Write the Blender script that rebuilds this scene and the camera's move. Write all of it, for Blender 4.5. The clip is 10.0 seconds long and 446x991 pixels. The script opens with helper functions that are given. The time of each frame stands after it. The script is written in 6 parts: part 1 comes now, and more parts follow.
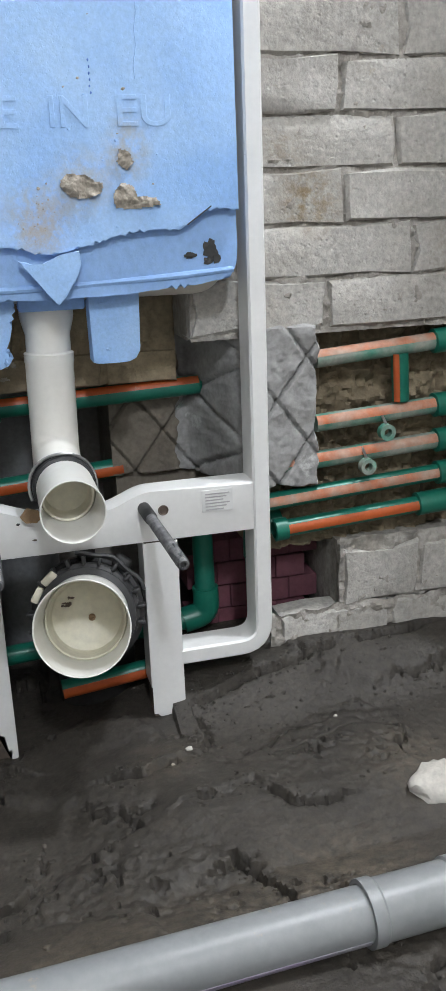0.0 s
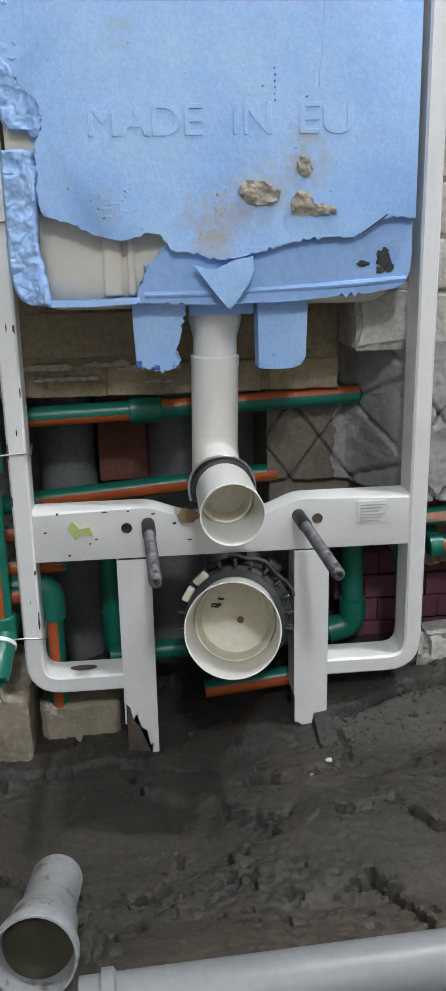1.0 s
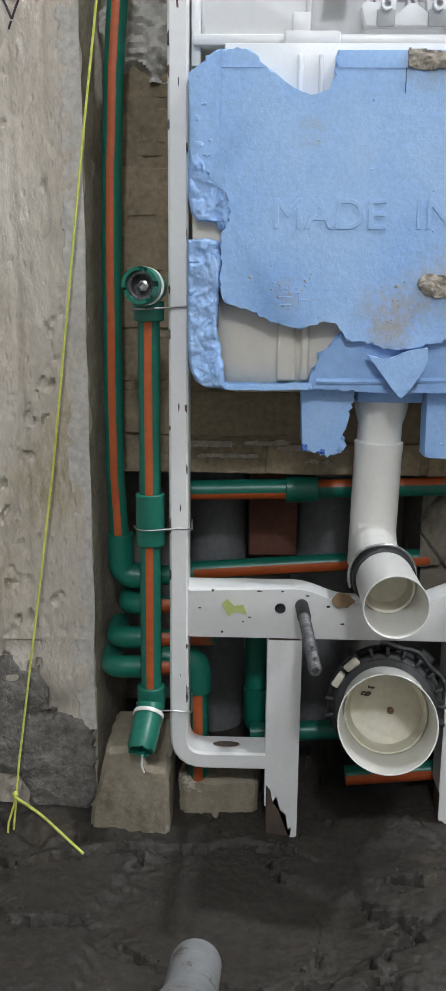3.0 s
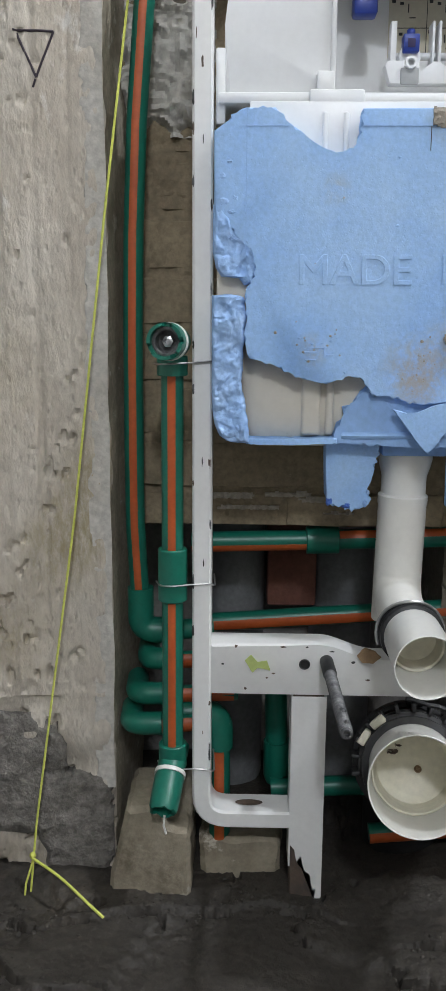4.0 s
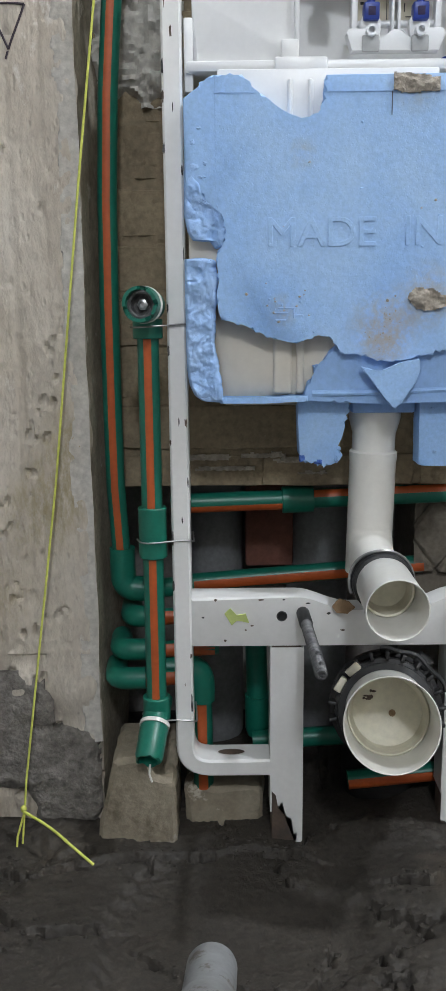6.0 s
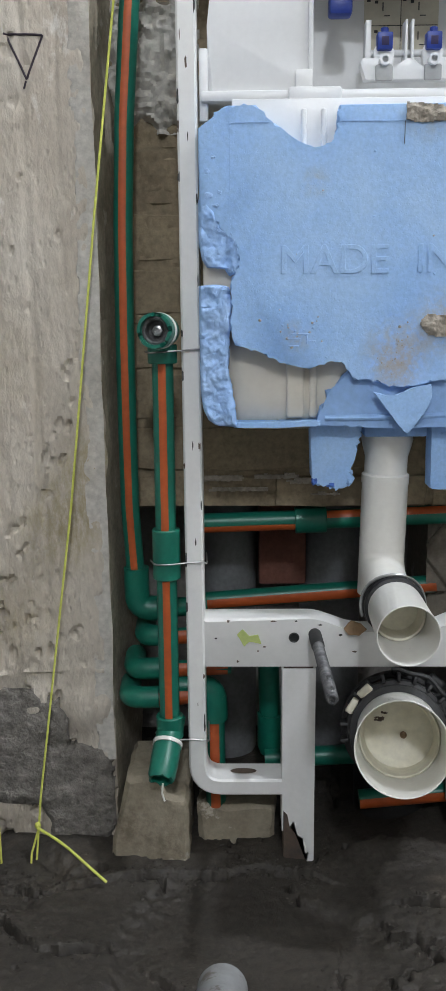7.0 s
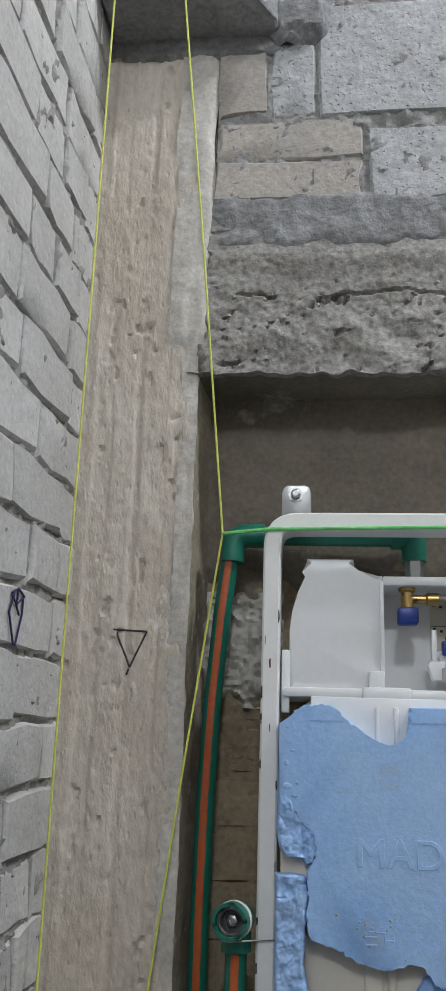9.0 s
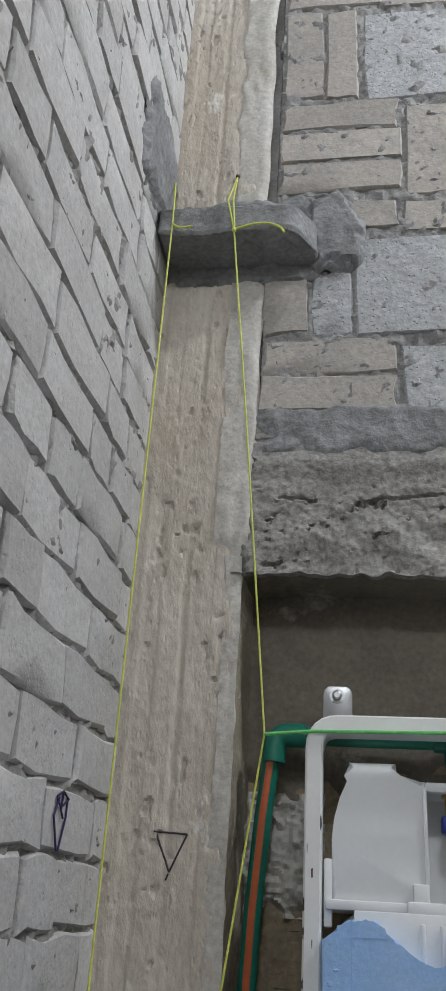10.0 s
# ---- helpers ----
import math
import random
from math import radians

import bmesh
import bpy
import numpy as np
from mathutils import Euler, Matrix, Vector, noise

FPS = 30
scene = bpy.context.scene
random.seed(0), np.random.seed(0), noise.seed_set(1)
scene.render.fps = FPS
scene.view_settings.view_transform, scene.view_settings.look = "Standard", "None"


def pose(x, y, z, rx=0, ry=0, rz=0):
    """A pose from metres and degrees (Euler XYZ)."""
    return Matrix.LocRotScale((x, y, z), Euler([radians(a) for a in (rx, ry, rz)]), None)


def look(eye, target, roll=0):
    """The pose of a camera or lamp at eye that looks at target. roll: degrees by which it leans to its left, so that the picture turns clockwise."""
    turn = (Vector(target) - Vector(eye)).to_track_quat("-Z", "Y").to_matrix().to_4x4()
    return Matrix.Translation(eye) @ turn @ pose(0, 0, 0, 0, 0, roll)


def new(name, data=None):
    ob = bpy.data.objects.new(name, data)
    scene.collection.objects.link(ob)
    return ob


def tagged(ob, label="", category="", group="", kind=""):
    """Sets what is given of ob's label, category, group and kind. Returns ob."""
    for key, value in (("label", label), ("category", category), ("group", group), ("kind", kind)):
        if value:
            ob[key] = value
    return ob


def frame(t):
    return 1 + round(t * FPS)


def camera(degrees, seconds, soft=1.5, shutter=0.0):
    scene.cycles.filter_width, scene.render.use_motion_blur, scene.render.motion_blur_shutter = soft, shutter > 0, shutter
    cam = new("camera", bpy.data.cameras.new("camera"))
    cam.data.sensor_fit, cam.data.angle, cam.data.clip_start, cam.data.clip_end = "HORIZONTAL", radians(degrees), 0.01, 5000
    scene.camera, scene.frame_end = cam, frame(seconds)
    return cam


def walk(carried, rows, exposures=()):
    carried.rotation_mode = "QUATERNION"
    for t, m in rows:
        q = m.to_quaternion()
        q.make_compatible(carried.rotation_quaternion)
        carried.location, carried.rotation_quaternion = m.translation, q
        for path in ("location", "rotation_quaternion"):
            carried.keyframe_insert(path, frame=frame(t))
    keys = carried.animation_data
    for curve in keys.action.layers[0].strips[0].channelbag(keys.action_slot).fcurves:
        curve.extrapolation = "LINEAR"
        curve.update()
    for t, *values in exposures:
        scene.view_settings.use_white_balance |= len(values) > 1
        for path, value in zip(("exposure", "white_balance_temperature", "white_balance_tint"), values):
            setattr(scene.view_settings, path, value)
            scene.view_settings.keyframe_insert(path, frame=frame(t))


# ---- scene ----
cam = camera(27.6, 10.0, soft=0.8)
PATH = [
    (0, (0.168, -1.036, 0.633), (0.650, 0.809, 0.032), -2.1),
    (0.5, (0.157, -1.034, 0.635), (0.497, 0.847, 0.046), -1.7),
    (1, (0.143, -1.029, 0.635), (0.337, 0.874, 0.053), -1.1),
    (1.5, (0.130, -1.029, 0.643), (0.193, 0.894, 0.098), -0.7),
    (2, (0.123, -1.030, 0.649), (0.165, 0.902, 0.132), -0.9),
    (2.5, (0.112, -1.028, 0.664), (0.144, 0.912, 0.181), -0.9),
    (2.7, (0.106, -1.028, 0.661), (0.074, 0.916, 0.191), 0.3),
    (3.8, (0.051, -1.000, 0.684), (-0.014, 0.956, 0.272), 0.7),
    (4, (0.058, -1.006, 0.688), (0.013, 0.954, 0.295), 0.4),
    (4.5, (0.067, -1.027, 0.682), (0.101, 0.932, 0.279), 0.6),
    (5, (0.066, -1.044, 0.678), (0.102, 0.910, 0.251), 0.0),
    (5.5, (0.068, -1.049, 0.676), (0.085, 0.910, 0.272), -0.5),
    (6, (0.065, -1.049, 0.663), (0.059, 0.906, 0.241), -0.6),
    (6.2, (0.067, -1.053, 0.653), (0.030, 0.899, 0.217), -0.4),
    (7.3, (0.070, -1.057, 0.710), (0.030, 0.925, 0.330), -0.6),
    (7.5, (0.073, -1.061, 0.726), (0.044, 0.931, 0.549), -0.8),
    (8, (0.067, -1.065, 0.761), (-0.034, 0.933, 0.794), 0.2),
    (8.5, (0.073, -1.079, 0.783), (-0.089, 0.899, 1.028), 1.1),
    (9, (0.076, -1.118, 0.843), (-0.146, 0.797, 1.377), 1.9),
    (9.5, (0.069, -1.156, 0.876), (-0.245, 0.635, 1.709), 4.6),
    (10, (0.071, -1.177, 0.869), (-0.227, 0.598, 1.741), 3.7),
]
walk(cam, [(t, look(eye, target, roll)) for t, eye, target, roll in PATH],
     [(0.0, 0.24), (0.5, 0.06), (1.0, 0.02), (2.5, -0.06), (4.0, -0.19), (6.0, -0.2), (7.5, -0.18), (8.0, -0.32), (8.5, -0.50), (9.0, -0.72), (9.5, -0.97), (10.0, -1.02)])
# ---- world and light ----
world = bpy.data.worlds.new("world")
scene.world = world
world.use_nodes = True
world.node_tree.nodes["Background"].inputs[0].default_value = (0.5, 0.55, 0.6, 1)
world.node_tree.nodes["Background"].inputs[1].default_value = 0.05

def point_lamp(at, watts, radius, colour):
    data = bpy.data.lights.new("key_fill_light", "POINT")
    data.energy, data.shadow_soft_size, data.color = watts, radius, colour
    ob = new("key_fill_light", data)
    ob.location = at
    return ob


# ceiling lamp, high on the right
point_lamp((1.35, -0.45, 2.90), 146.0, 0.06, (0.87, 0.925, 1.0))
# frontal fill lamp, added out of view to brighten the recess and wall fronts
point_lamp((0.20, -3.10, 2.85), 152.0, 0.12, (0.86, 0.92, 1.0))


# ---- materials ----
def material(name, base, rough=0.8, metal=0.0, second=None, scale=8.0, amount=0.5, fine=0.25, fine_scale=120.0,
             bump=0.3, bump_scale=60.0, bump_depth=0.004, spot=None, spot_scale=25.0, spot_from=0.62, per_piece=0.0,
             stretch=(1, 1, 1), transmit=0.0, subsurface=0.0, rough_var=0.1, pits=0.0, pit_scale=90.0, stains=(), stain_colour=(0.40, 0.35, 0.29)):
    """Base colour varied at two scales, optional spots of a third colour, two-scale relief."""
    m = bpy.data.materials.new(name)
    m.use_nodes = True
    t = m.node_tree
    n, l = t.nodes, t.links
    bsdf = n["Principled BSDF"]
    bsdf.inputs["Metallic"].default_value = metal
    if transmit:
        bsdf.inputs["Transmission Weight"].default_value = transmit
    if subsurface:
        bsdf.inputs["Subsurface Weight"].default_value = subsurface
        bsdf.inputs["Subsurface Radius"].default_value = (0.02, 0.02, 0.02)
    geo = n.new("ShaderNodeNewGeometry")
    mp = n.new("ShaderNodeMapping")
    mp.inputs["Scale"].default_value = stretch
    l.new(geo.outputs["Position"], mp.inputs["Vector"])
    where = mp.outputs["Vector"]

    def cloud(s, detail=6.0, rough_=0.6):
        x = n.new("ShaderNodeTexNoise")
        x.inputs["Scale"].default_value, x.inputs["Detail"].default_value, x.inputs["Roughness"].default_value = s, detail, rough_
        l.new(where, x.inputs["Vector"])
        return x.outputs["Fac"]

    def ramp(src, a, b):
        x = n.new("ShaderNodeMapRange")
        x.inputs["From Min"].default_value, x.inputs["From Max"].default_value = a, b
        l.new(src, x.inputs["Value"])
        return x.outputs["Result"]

    def mixed(fac, a, b, mode="MIX"):
        x = n.new("ShaderNodeMix")
        x.data_type, x.blend_type = "RGBA", mode
        if hasattr(fac, "node"):
            l.new(fac, x.inputs[0])
        else:
            x.inputs[0].default_value = fac
        for v, k in ((a, 6), (b, 7)):
            if hasattr(v, "node"):
                l.new(v, x.inputs[k])
            else:
                x.inputs[k].default_value = (*v, 1)
        return x.outputs[2]

    big = ramp(cloud(scale), 0.5 - 0.5 / (1 + 3 * amount), 0.5 + 0.5 / (1 + 3 * amount))
    colour = mixed(big, base, second or tuple(c * 0.72 for c in base))
    grain = ramp(cloud(fine_scale, 4), 0.3, 0.7)
    dark = mixed(grain, tuple([1 - fine] * 3), tuple([1 + 0.3 * fine] * 3))
    colour = mixed(1.0, colour, dark, "MULTIPLY")
    if per_piece:
        info = n.new("ShaderNodeObjectInfo")
        tone = ramp(info.outputs["Random"], 0, 1)
        shade = mixed(tone, tuple([1 - per_piece] * 3), (1.0, 1.0, 1.0))
        colour = mixed(1.0, colour, shade, "MULTIPLY")
    if spot:
        colour = mixed(ramp(cloud(spot_scale, 7, 0.7), spot_from, spot_from + 0.06), colour, spot)
    for (sx, sy, sz, sr, strength) in stains:
        away = n.new("ShaderNodeVectorMath")
        away.operation = "DISTANCE"
        l.new(geo.outputs["Position"], away.inputs[0])
        away.inputs[1].default_value = (sx, sy, sz)
        spread = ramp(away.outputs["Value"], sr, sr * 0.25)
        patchy = ramp(cloud(70, 6, 0.7), 0.38, 0.62)
        both = n.new("ShaderNodeMath")
        both.operation = "MULTIPLY"
        l.new(spread, both.inputs[0])
        l.new(patchy, both.inputs[1])
        less = n.new("ShaderNodeMath")
        less.operation = "MULTIPLY"
        l.new(both.outputs[0], less.inputs[0])
        less.inputs[1].default_value = strength
        colour = mixed(less.outputs[0], colour, stain_colour)
    l.new(colour, bsdf.inputs["Base Color"])
    r = n.new("ShaderNodeMapRange")
    r.inputs["To Min"].default_value, r.inputs["To Max"].default_value = max(0.02, rough - rough_var), min(1, rough + rough_var)
    l.new(cloud(scale * 3), r.inputs["Value"])
    l.new(r.outputs["Result"], bsdf.inputs["Roughness"])
    if bump:
        height = n.new("ShaderNodeMath")
        height.operation = "MULTIPLY_ADD"
        l.new(cloud(bump_scale * 5, 4), height.inputs[0])
        height.inputs[1].default_value = 0.18
        l.new(cloud(bump_scale, 5, 0.55), height.inputs[2])
        out = height.outputs[0]
        if pits:
            v = n.new("ShaderNodeTexVoronoi")
            v.inputs["Scale"].default_value = pit_scale
            l.new(where, v.inputs["Vector"])
            p = ramp(v.outputs["Distance"], 0.0, 0.25)
            add = n.new("ShaderNodeMath")
            add.operation = "MULTIPLY_ADD"
            l.new(p, add.inputs[0])
            add.inputs[1].default_value = pits
            l.new(out, add.inputs[2])
            out = add.outputs[0]
        b = n.new("ShaderNodeBump")
        b.inputs["Strength"].default_value, b.inputs["Distance"].default_value = bump, bump_depth
        l.new(out, b.inputs["Height"])
        l.new(b.outputs["Normal"], bsdf.inputs["Normal"])
    return m


M = {}
M["mud"] = material("wet_mortar", (0.052, 0.0440, 0.0350), 0.64, second=(0.032, 0.0270, 0.0217), scale=5, fine=0.42, bump=0.8, bump_scale=95, bump_depth=0.0035,
                    spot=(0.052, 0.043, 0.034), spot_scale=9, spot_from=0.60, rough_var=0.18, stain_colour=(0.115, 0.092, 0.066),
                    stains=((0.20, -0.40, 0.0, 0.11, 0.8), (0.34, -0.37, 0.0, 0.10, 0.7), (0.06, -0.40, 0.0, 0.08, 0.7), (0.47, -0.35, 0.0, 0.12, 0.8), (0.33, -0.10, 0.0, 0.05, 0.5), (0.62, -0.20, 0.0, 0.10, 0.6), (-0.15, -0.02, 0.0, 0.06, 0.5)))
M["mortar"] = material("grey_mortar", (0.42, 0.41, 0.39), 0.95, second=(0.24, 0.23, 0.21), scale=9, bump=0.7, bump_scale=50, bump_depth=0.006)
M["smear"] = material("smeared_cement", (0.41, 0.405, 0.40), 0.85, second=(0.26, 0.255, 0.245), scale=18, spot=(0.52, 0.52, 0.51), spot_scale=12, spot_from=0.62, bump=0.5, bump_scale=30, bump_depth=0.004)
M["lintel"] = material("rough_concrete", (0.40, 0.385, 0.36), 0.95, second=(0.27, 0.258, 0.24), scale=14, amount=0.6, fine=0.5, fine_scale=140, bump=0.6, bump_scale=60, bump_depth=0.005, pits=0.2, pit_scale=130,
                       spot=(0.37, 0.345, 0.31), spot_scale=14, spot_from=0.62)
M["ledge"] = material("dark_trowelled_cement", (0.33, 0.333, 0.338), 0.85, second=(0.19, 0.19, 0.19), scale=16, amount=0.5, fine=0.35, bump=0.8, bump_scale=60, bump_depth=0.006)
M["block_mortar"] = material("grey_tan_mortar", (0.36, 0.355, 0.345), 0.95, second=(0.24, 0.235, 0.23), scale=20, bump=0.8, bump_scale=45, bump_depth=0.008, spot=(0.12, 0.11, 0.10), spot_scale=28, spot_from=0.66)
M["column"] = material("cast_concrete", (0.61, 0.562, 0.490), 0.92, second=(0.475, 0.412, 0.335), scale=7, amount=0.5, fine=0.16, bump=0.75, bump_scale=60, bump_depth=0.005,
                       stretch=(1.3, 1.3, 0.6), spot=(0.67, 0.64, 0.59), spot_scale=14, spot_from=0.62, pits=0.4, pit_scale=70, stain_colour=(0.33, 0.275, 0.155),
                       stains=((-0.108, 0.045, 0.500, 0.060, 0.85), (-0.132, 0.045, 0.450, 0.065, 0.9), (-0.162, 0.045, 0.405, 0.070, 0.8), (-0.240, 0.045, 0.30, 0.09, 0.5), (-0.245, 0.045, 0.62, 0.09, 0.35)))
M["crust"] = material("rough_cement_crust", (0.29, 0.27, 0.245), 0.95, second=(0.15, 0.137, 0.12), scale=26, amount=0.6, fine=0.4, bump=1.0, bump_scale=60, bump_depth=0.008)
M["card"] = material("brown_cardboard", (0.36, 0.24, 0.14), 0.9, second=(0.28, 0.18, 0.10), scale=40, bump=0.2)
M["plaster"] = material("pale_plaster", (0.62, 0.60, 0.56), 0.9, second=(0.47, 0.44, 0.39), scale=12, bump=0.6, bump_scale=50, bump_depth=0.004)
M["white_mortar"] = material("whitewashed_mortar", (0.47, 0.445, 0.41), 0.95, second=(0.27, 0.245, 0.21), scale=24, bump=0.8, bump_scale=45, bump_depth=0.008)
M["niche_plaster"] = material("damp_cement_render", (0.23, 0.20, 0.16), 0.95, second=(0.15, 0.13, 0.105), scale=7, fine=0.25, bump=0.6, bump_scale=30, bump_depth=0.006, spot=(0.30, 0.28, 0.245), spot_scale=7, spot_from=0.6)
M["white_brick"] = material("whitewashed_brick", (0.55, 0.533, 0.50), 0.92, second=(0.44, 0.415, 0.375), scale=18, amount=0.4, fine=0.28, fine_scale=150, bump=0.7, bump_scale=65, bump_depth=0.005,
                            per_piece=0.12, spot=(0.40, 0.35, 0.28), spot_scale=16, spot_from=0.65, pits=0.25, pit_scale=110,
                            stain_colour=(0.24, 0.185, 0.11), stains=((0.575, 0.05, 0.640, 0.055, 1.0), (0.54, 0.05, 0.70, 0.04, 0.5), (0.78, 0.05, 0.58, 0.05, 0.5)))
M["side_render"] = material("ochre_cement_render", (0.37, 0.325, 0.25), 0.95, second=(0.25, 0.215, 0.16), scale=14, amount=0.6, fine=0.3, bump=0.7, bump_scale=45, bump_depth=0.005, spot=(0.52, 0.48, 0.41), spot_scale=24, spot_from=0.62)
M["left_brick"] = material("pale_limestone", (0.66, 0.652, 0.64), 0.92, second=(0.56, 0.548, 0.528), scale=9, fine=0.18, bump=0.7, bump_scale=45, bump_depth=0.005,
                           per_piece=0.16, spot=(0.34, 0.31, 0.27), spot_scale=55, spot_from=0.69, pits=0.25, pit_scale=90)
M["brown_brick"] = material("damp_brown_brick", (0.39, 0.315, 0.205), 0.9, second=(0.26, 0.205, 0.135), scale=14, fine=0.3, bump=0.6, bump_scale=50, bump_depth=0.004,
                            per_piece=0.25, spot=(0.40, 0.34, 0.25), spot_scale=20, spot_from=0.66)
M["stone_block"] = material("ochre_stone", (0.37, 0.325, 0.245), 0.85, second=(0.26, 0.22, 0.16), scale=16, fine=0.2, bump=0.8, bump_scale=40, bump_depth=0.006, spot=(0.55, 0.50, 0.42), spot_scale=18, spot_from=0.6,
                            stain_colour=(0.13, 0.10, 0.065), stains=((-0.085, 0.0, 0.03, 0.05, 0.7), (-0.03, 0.0, 0.0, 0.045, 0.6)))
M["tan_brick"] = material("tan_brick", (0.52, 0.475, 0.425), 0.92, second=(0.42, 0.395, 0.365), scale=12, fine=0.25, bump=0.6, bump_scale=50, bump_depth=0.004, per_piece=0.18, pits=0.2, pit_scale=90)
M["grey_block"] = material("aerated_block", (0.52, 0.53, 0.54), 0.92, second=(0.43, 0.435, 0.44), scale=14, fine=0.3, bump=0.9, bump_scale=45, bump_depth=0.005, pits=0.9, pit_scale=120, per_piece=0.08)
M["maroon"] = material("maroon_brick", (0.17, 0.055, 0.075), 0.8, second=(0.11, 0.04, 0.052), scale=10, bump=0.3)
M["red_brick"] = material("red_brick", (0.22, 0.09, 0.06), 0.9, second=(0.15, 0.06, 0.045), scale=12, bump=0.5)
M["dark_hole"] = material("earthy_cavity", (0.30, 0.285, 0.27), 0.95, second=(0.21, 0.195, 0.18), scale=10, bump=0.6)
M["frame"] = material("white_powder_coat", (0.80, 0.80, 0.79), 0.38, second=(0.74, 0.74, 0.725), scale=10, fine=0.04, bump=0.05, bump_scale=80, bump_depth=0.001,
                      spot=(0.30, 0.27, 0.235), spot_scale=55, spot_from=0.685)
M["rust"] = material("dirty_bare_steel", (0.16, 0.11, 0.08), 0.75, second=(0.08, 0.065, 0.055), scale=40, bump=0.5, bump_depth=0.002)
M["steel"] = material("galvanised_steel", (0.55, 0.56, 0.57), 0.35, metal=0.9, scale=30, amount=0.3, fine=0.1, bump=0.1, bump_depth=0.001)
M["rod"] = material("dirty_threaded_rod", (0.07, 0.07, 0.075), 0.5, metal=0.4, second=(0.20, 0.20, 0.20), scale=60, bump=0.5, bump_scale=300, bump_depth=0.002)
M["black"] = material("black_rubber", (0.014, 0.014, 0.015), 0.5, second=(0.03, 0.03, 0.03), scale=30, fine=0.2, bump=0.2, bump_depth=0.002)
M["pvc"] = material("white_pipe_plastic", (0.82, 0.81, 0.77), 0.32, second=(0.76, 0.745, 0.69), scale=14, fine=0.04, bump=0.04, bump_depth=0.001, spot=(0.5, 0.45, 0.36), spot_scale=60, spot_from=0.74)
M["cream"] = material("cream_plastic_cap", (0.80, 0.765, 0.63), 0.5, second=(0.74, 0.695, 0.55), scale=25, fine=0.12, bump=0.1, spot=(0.38, 0.33, 0.24), spot_scale=55, spot_from=0.68)
M["tank"] = material("milky_tank_plastic", (0.79, 0.80, 0.81), 0.35, second=(0.75, 0.755, 0.75), scale=6, fine=0.03, bump=0.05, bump_depth=0.001, subsurface=0.15)
# beige copy of the tank plastic: shade on the lower body put into its colour
M["tank_low"] = material("shaded_tank_plastic", (0.70, 0.66, 0.575), 0.30, second=(0.65, 0.605, 0.52), scale=6, fine=0.04, bump=0.05, bump_depth=0.001, subsurface=0.15)
M["clip"] = material("white_clip_plastic", (0.82, 0.83, 0.84), 0.35, fine=0.03, second=(0.75, 0.76, 0.77), bump=0.03)
M["foam"] = material("blue_foam", (0.28, 0.49, 0.86), 0.7, second=(0.40, 0.60, 0.89), scale=7, amount=0.7, fine=0.12, fine_scale=260, bump=0.35, bump_scale=110, bump_depth=0.0015,
                     spot=(0.33, 0.42, 0.60), spot_scale=38, spot_from=0.71, pits=0.3, pit_scale=240,
                     stains=((0.243, -0.02, 0.632, 0.048, 0.75), (0.245, -0.02, 0.612, 0.030, 0.7), (0.340, -0.02, 0.690, 0.035, 0.7), (0.290, -0.02, 0.664, 0.045, 0.6), (0.150, -0.02, 0.815, 0.020, 0.35), (0.130, -0.02, 0.650, 0.022, 0.5), (0.345, -0.02, 0.720, 0.025, 0.4), (0.270, -0.02, 0.885, 0.035, 0.4)))
M["foam_torn"] = material("torn_blue_foam", (0.40, 0.58, 0.87), 0.85, second=(0.30, 0.49, 0.84), scale=22, fine=0.15, bump=0.6, bump_scale=70, bump_depth=0.004)
M["foam_under"] = material("thin_blue_foam", (0.26, 0.44, 0.78), 0.7, second=(0.31, 0.50, 0.82), scale=12, fine=0.12, bump=0.3, bump_scale=110, bump_depth=0.002)
M["deep_foam"] = material("bruised_blue_foam", (0.05, 0.13, 0.52), 0.7, second=(0.09, 0.20, 0.60), scale=60, fine=0.2, bump=0.5, bump_scale=90)
M["dry_mortar"] = material("dried_mortar", (0.45, 0.405, 0.345), 0.95, second=(0.33, 0.29, 0.24), scale=40, bump=0.9, bump_scale=90, bump_depth=0.005)
M["green"] = material("green_pipe_plastic", (0.008, 0.165, 0.112), 0.38, second=(0.007, 0.135, 0.09), scale=14, fine=0.12, bump=0.05, bump_depth=0.001, spot=(0.15, 0.24, 0.19), spot_scale=35, spot_from=0.70)
M["orange"] = material("orange_pipe_stripe", (0.50, 0.10, 0.022), 0.45, second=(0.42, 0.085, 0.02), scale=20, fine=0.15, bump=0.05, spot=(0.35, 0.25, 0.17), spot_scale=40, spot_from=0.68)
M["dusty_green"] = material("dusty_green_pipe", (0.05, 0.23, 0.165), 0.6, second=(0.33, 0.34, 0.30), scale=22, amount=0.8, fine=0.2, bump=0.3, bump_depth=0.002)
M["dusty_orange"] = material("dusty_orange_stripe", (0.50, 0.14, 0.05), 0.65, second=(0.44, 0.32, 0.25), scale=22, amount=0.8, fine=0.2, bump=0.2, bump_depth=0.002)
M["grey_pvc"] = material("grey_drain_plastic", (0.255, 0.265, 0.272), 0.40, second=(0.205, 0.213, 0.216), scale=10, fine=0.08, bump=0.06, bump_depth=0.001, spot=(0.30, 0.27, 0.23), spot_scale=22, spot_from=0.66)
M["dirty_pvc"] = material("muddy_grey_plastic", (0.36, 0.38, 0.395), 0.4, second=(0.26, 0.265, 0.265), scale=16, fine=0.15, bump=0.2, bump_depth=0.002, spot=(0.13, 0.115, 0.09), spot_scale=26, spot_from=0.56)
M["murky_water"] = material("murky_water", (0.055, 0.050, 0.026), 0.12, second=(0.03, 0.028, 0.018), scale=30, fine=0.1, bump=0.1, bump_scale=20, bump_depth=0.002)
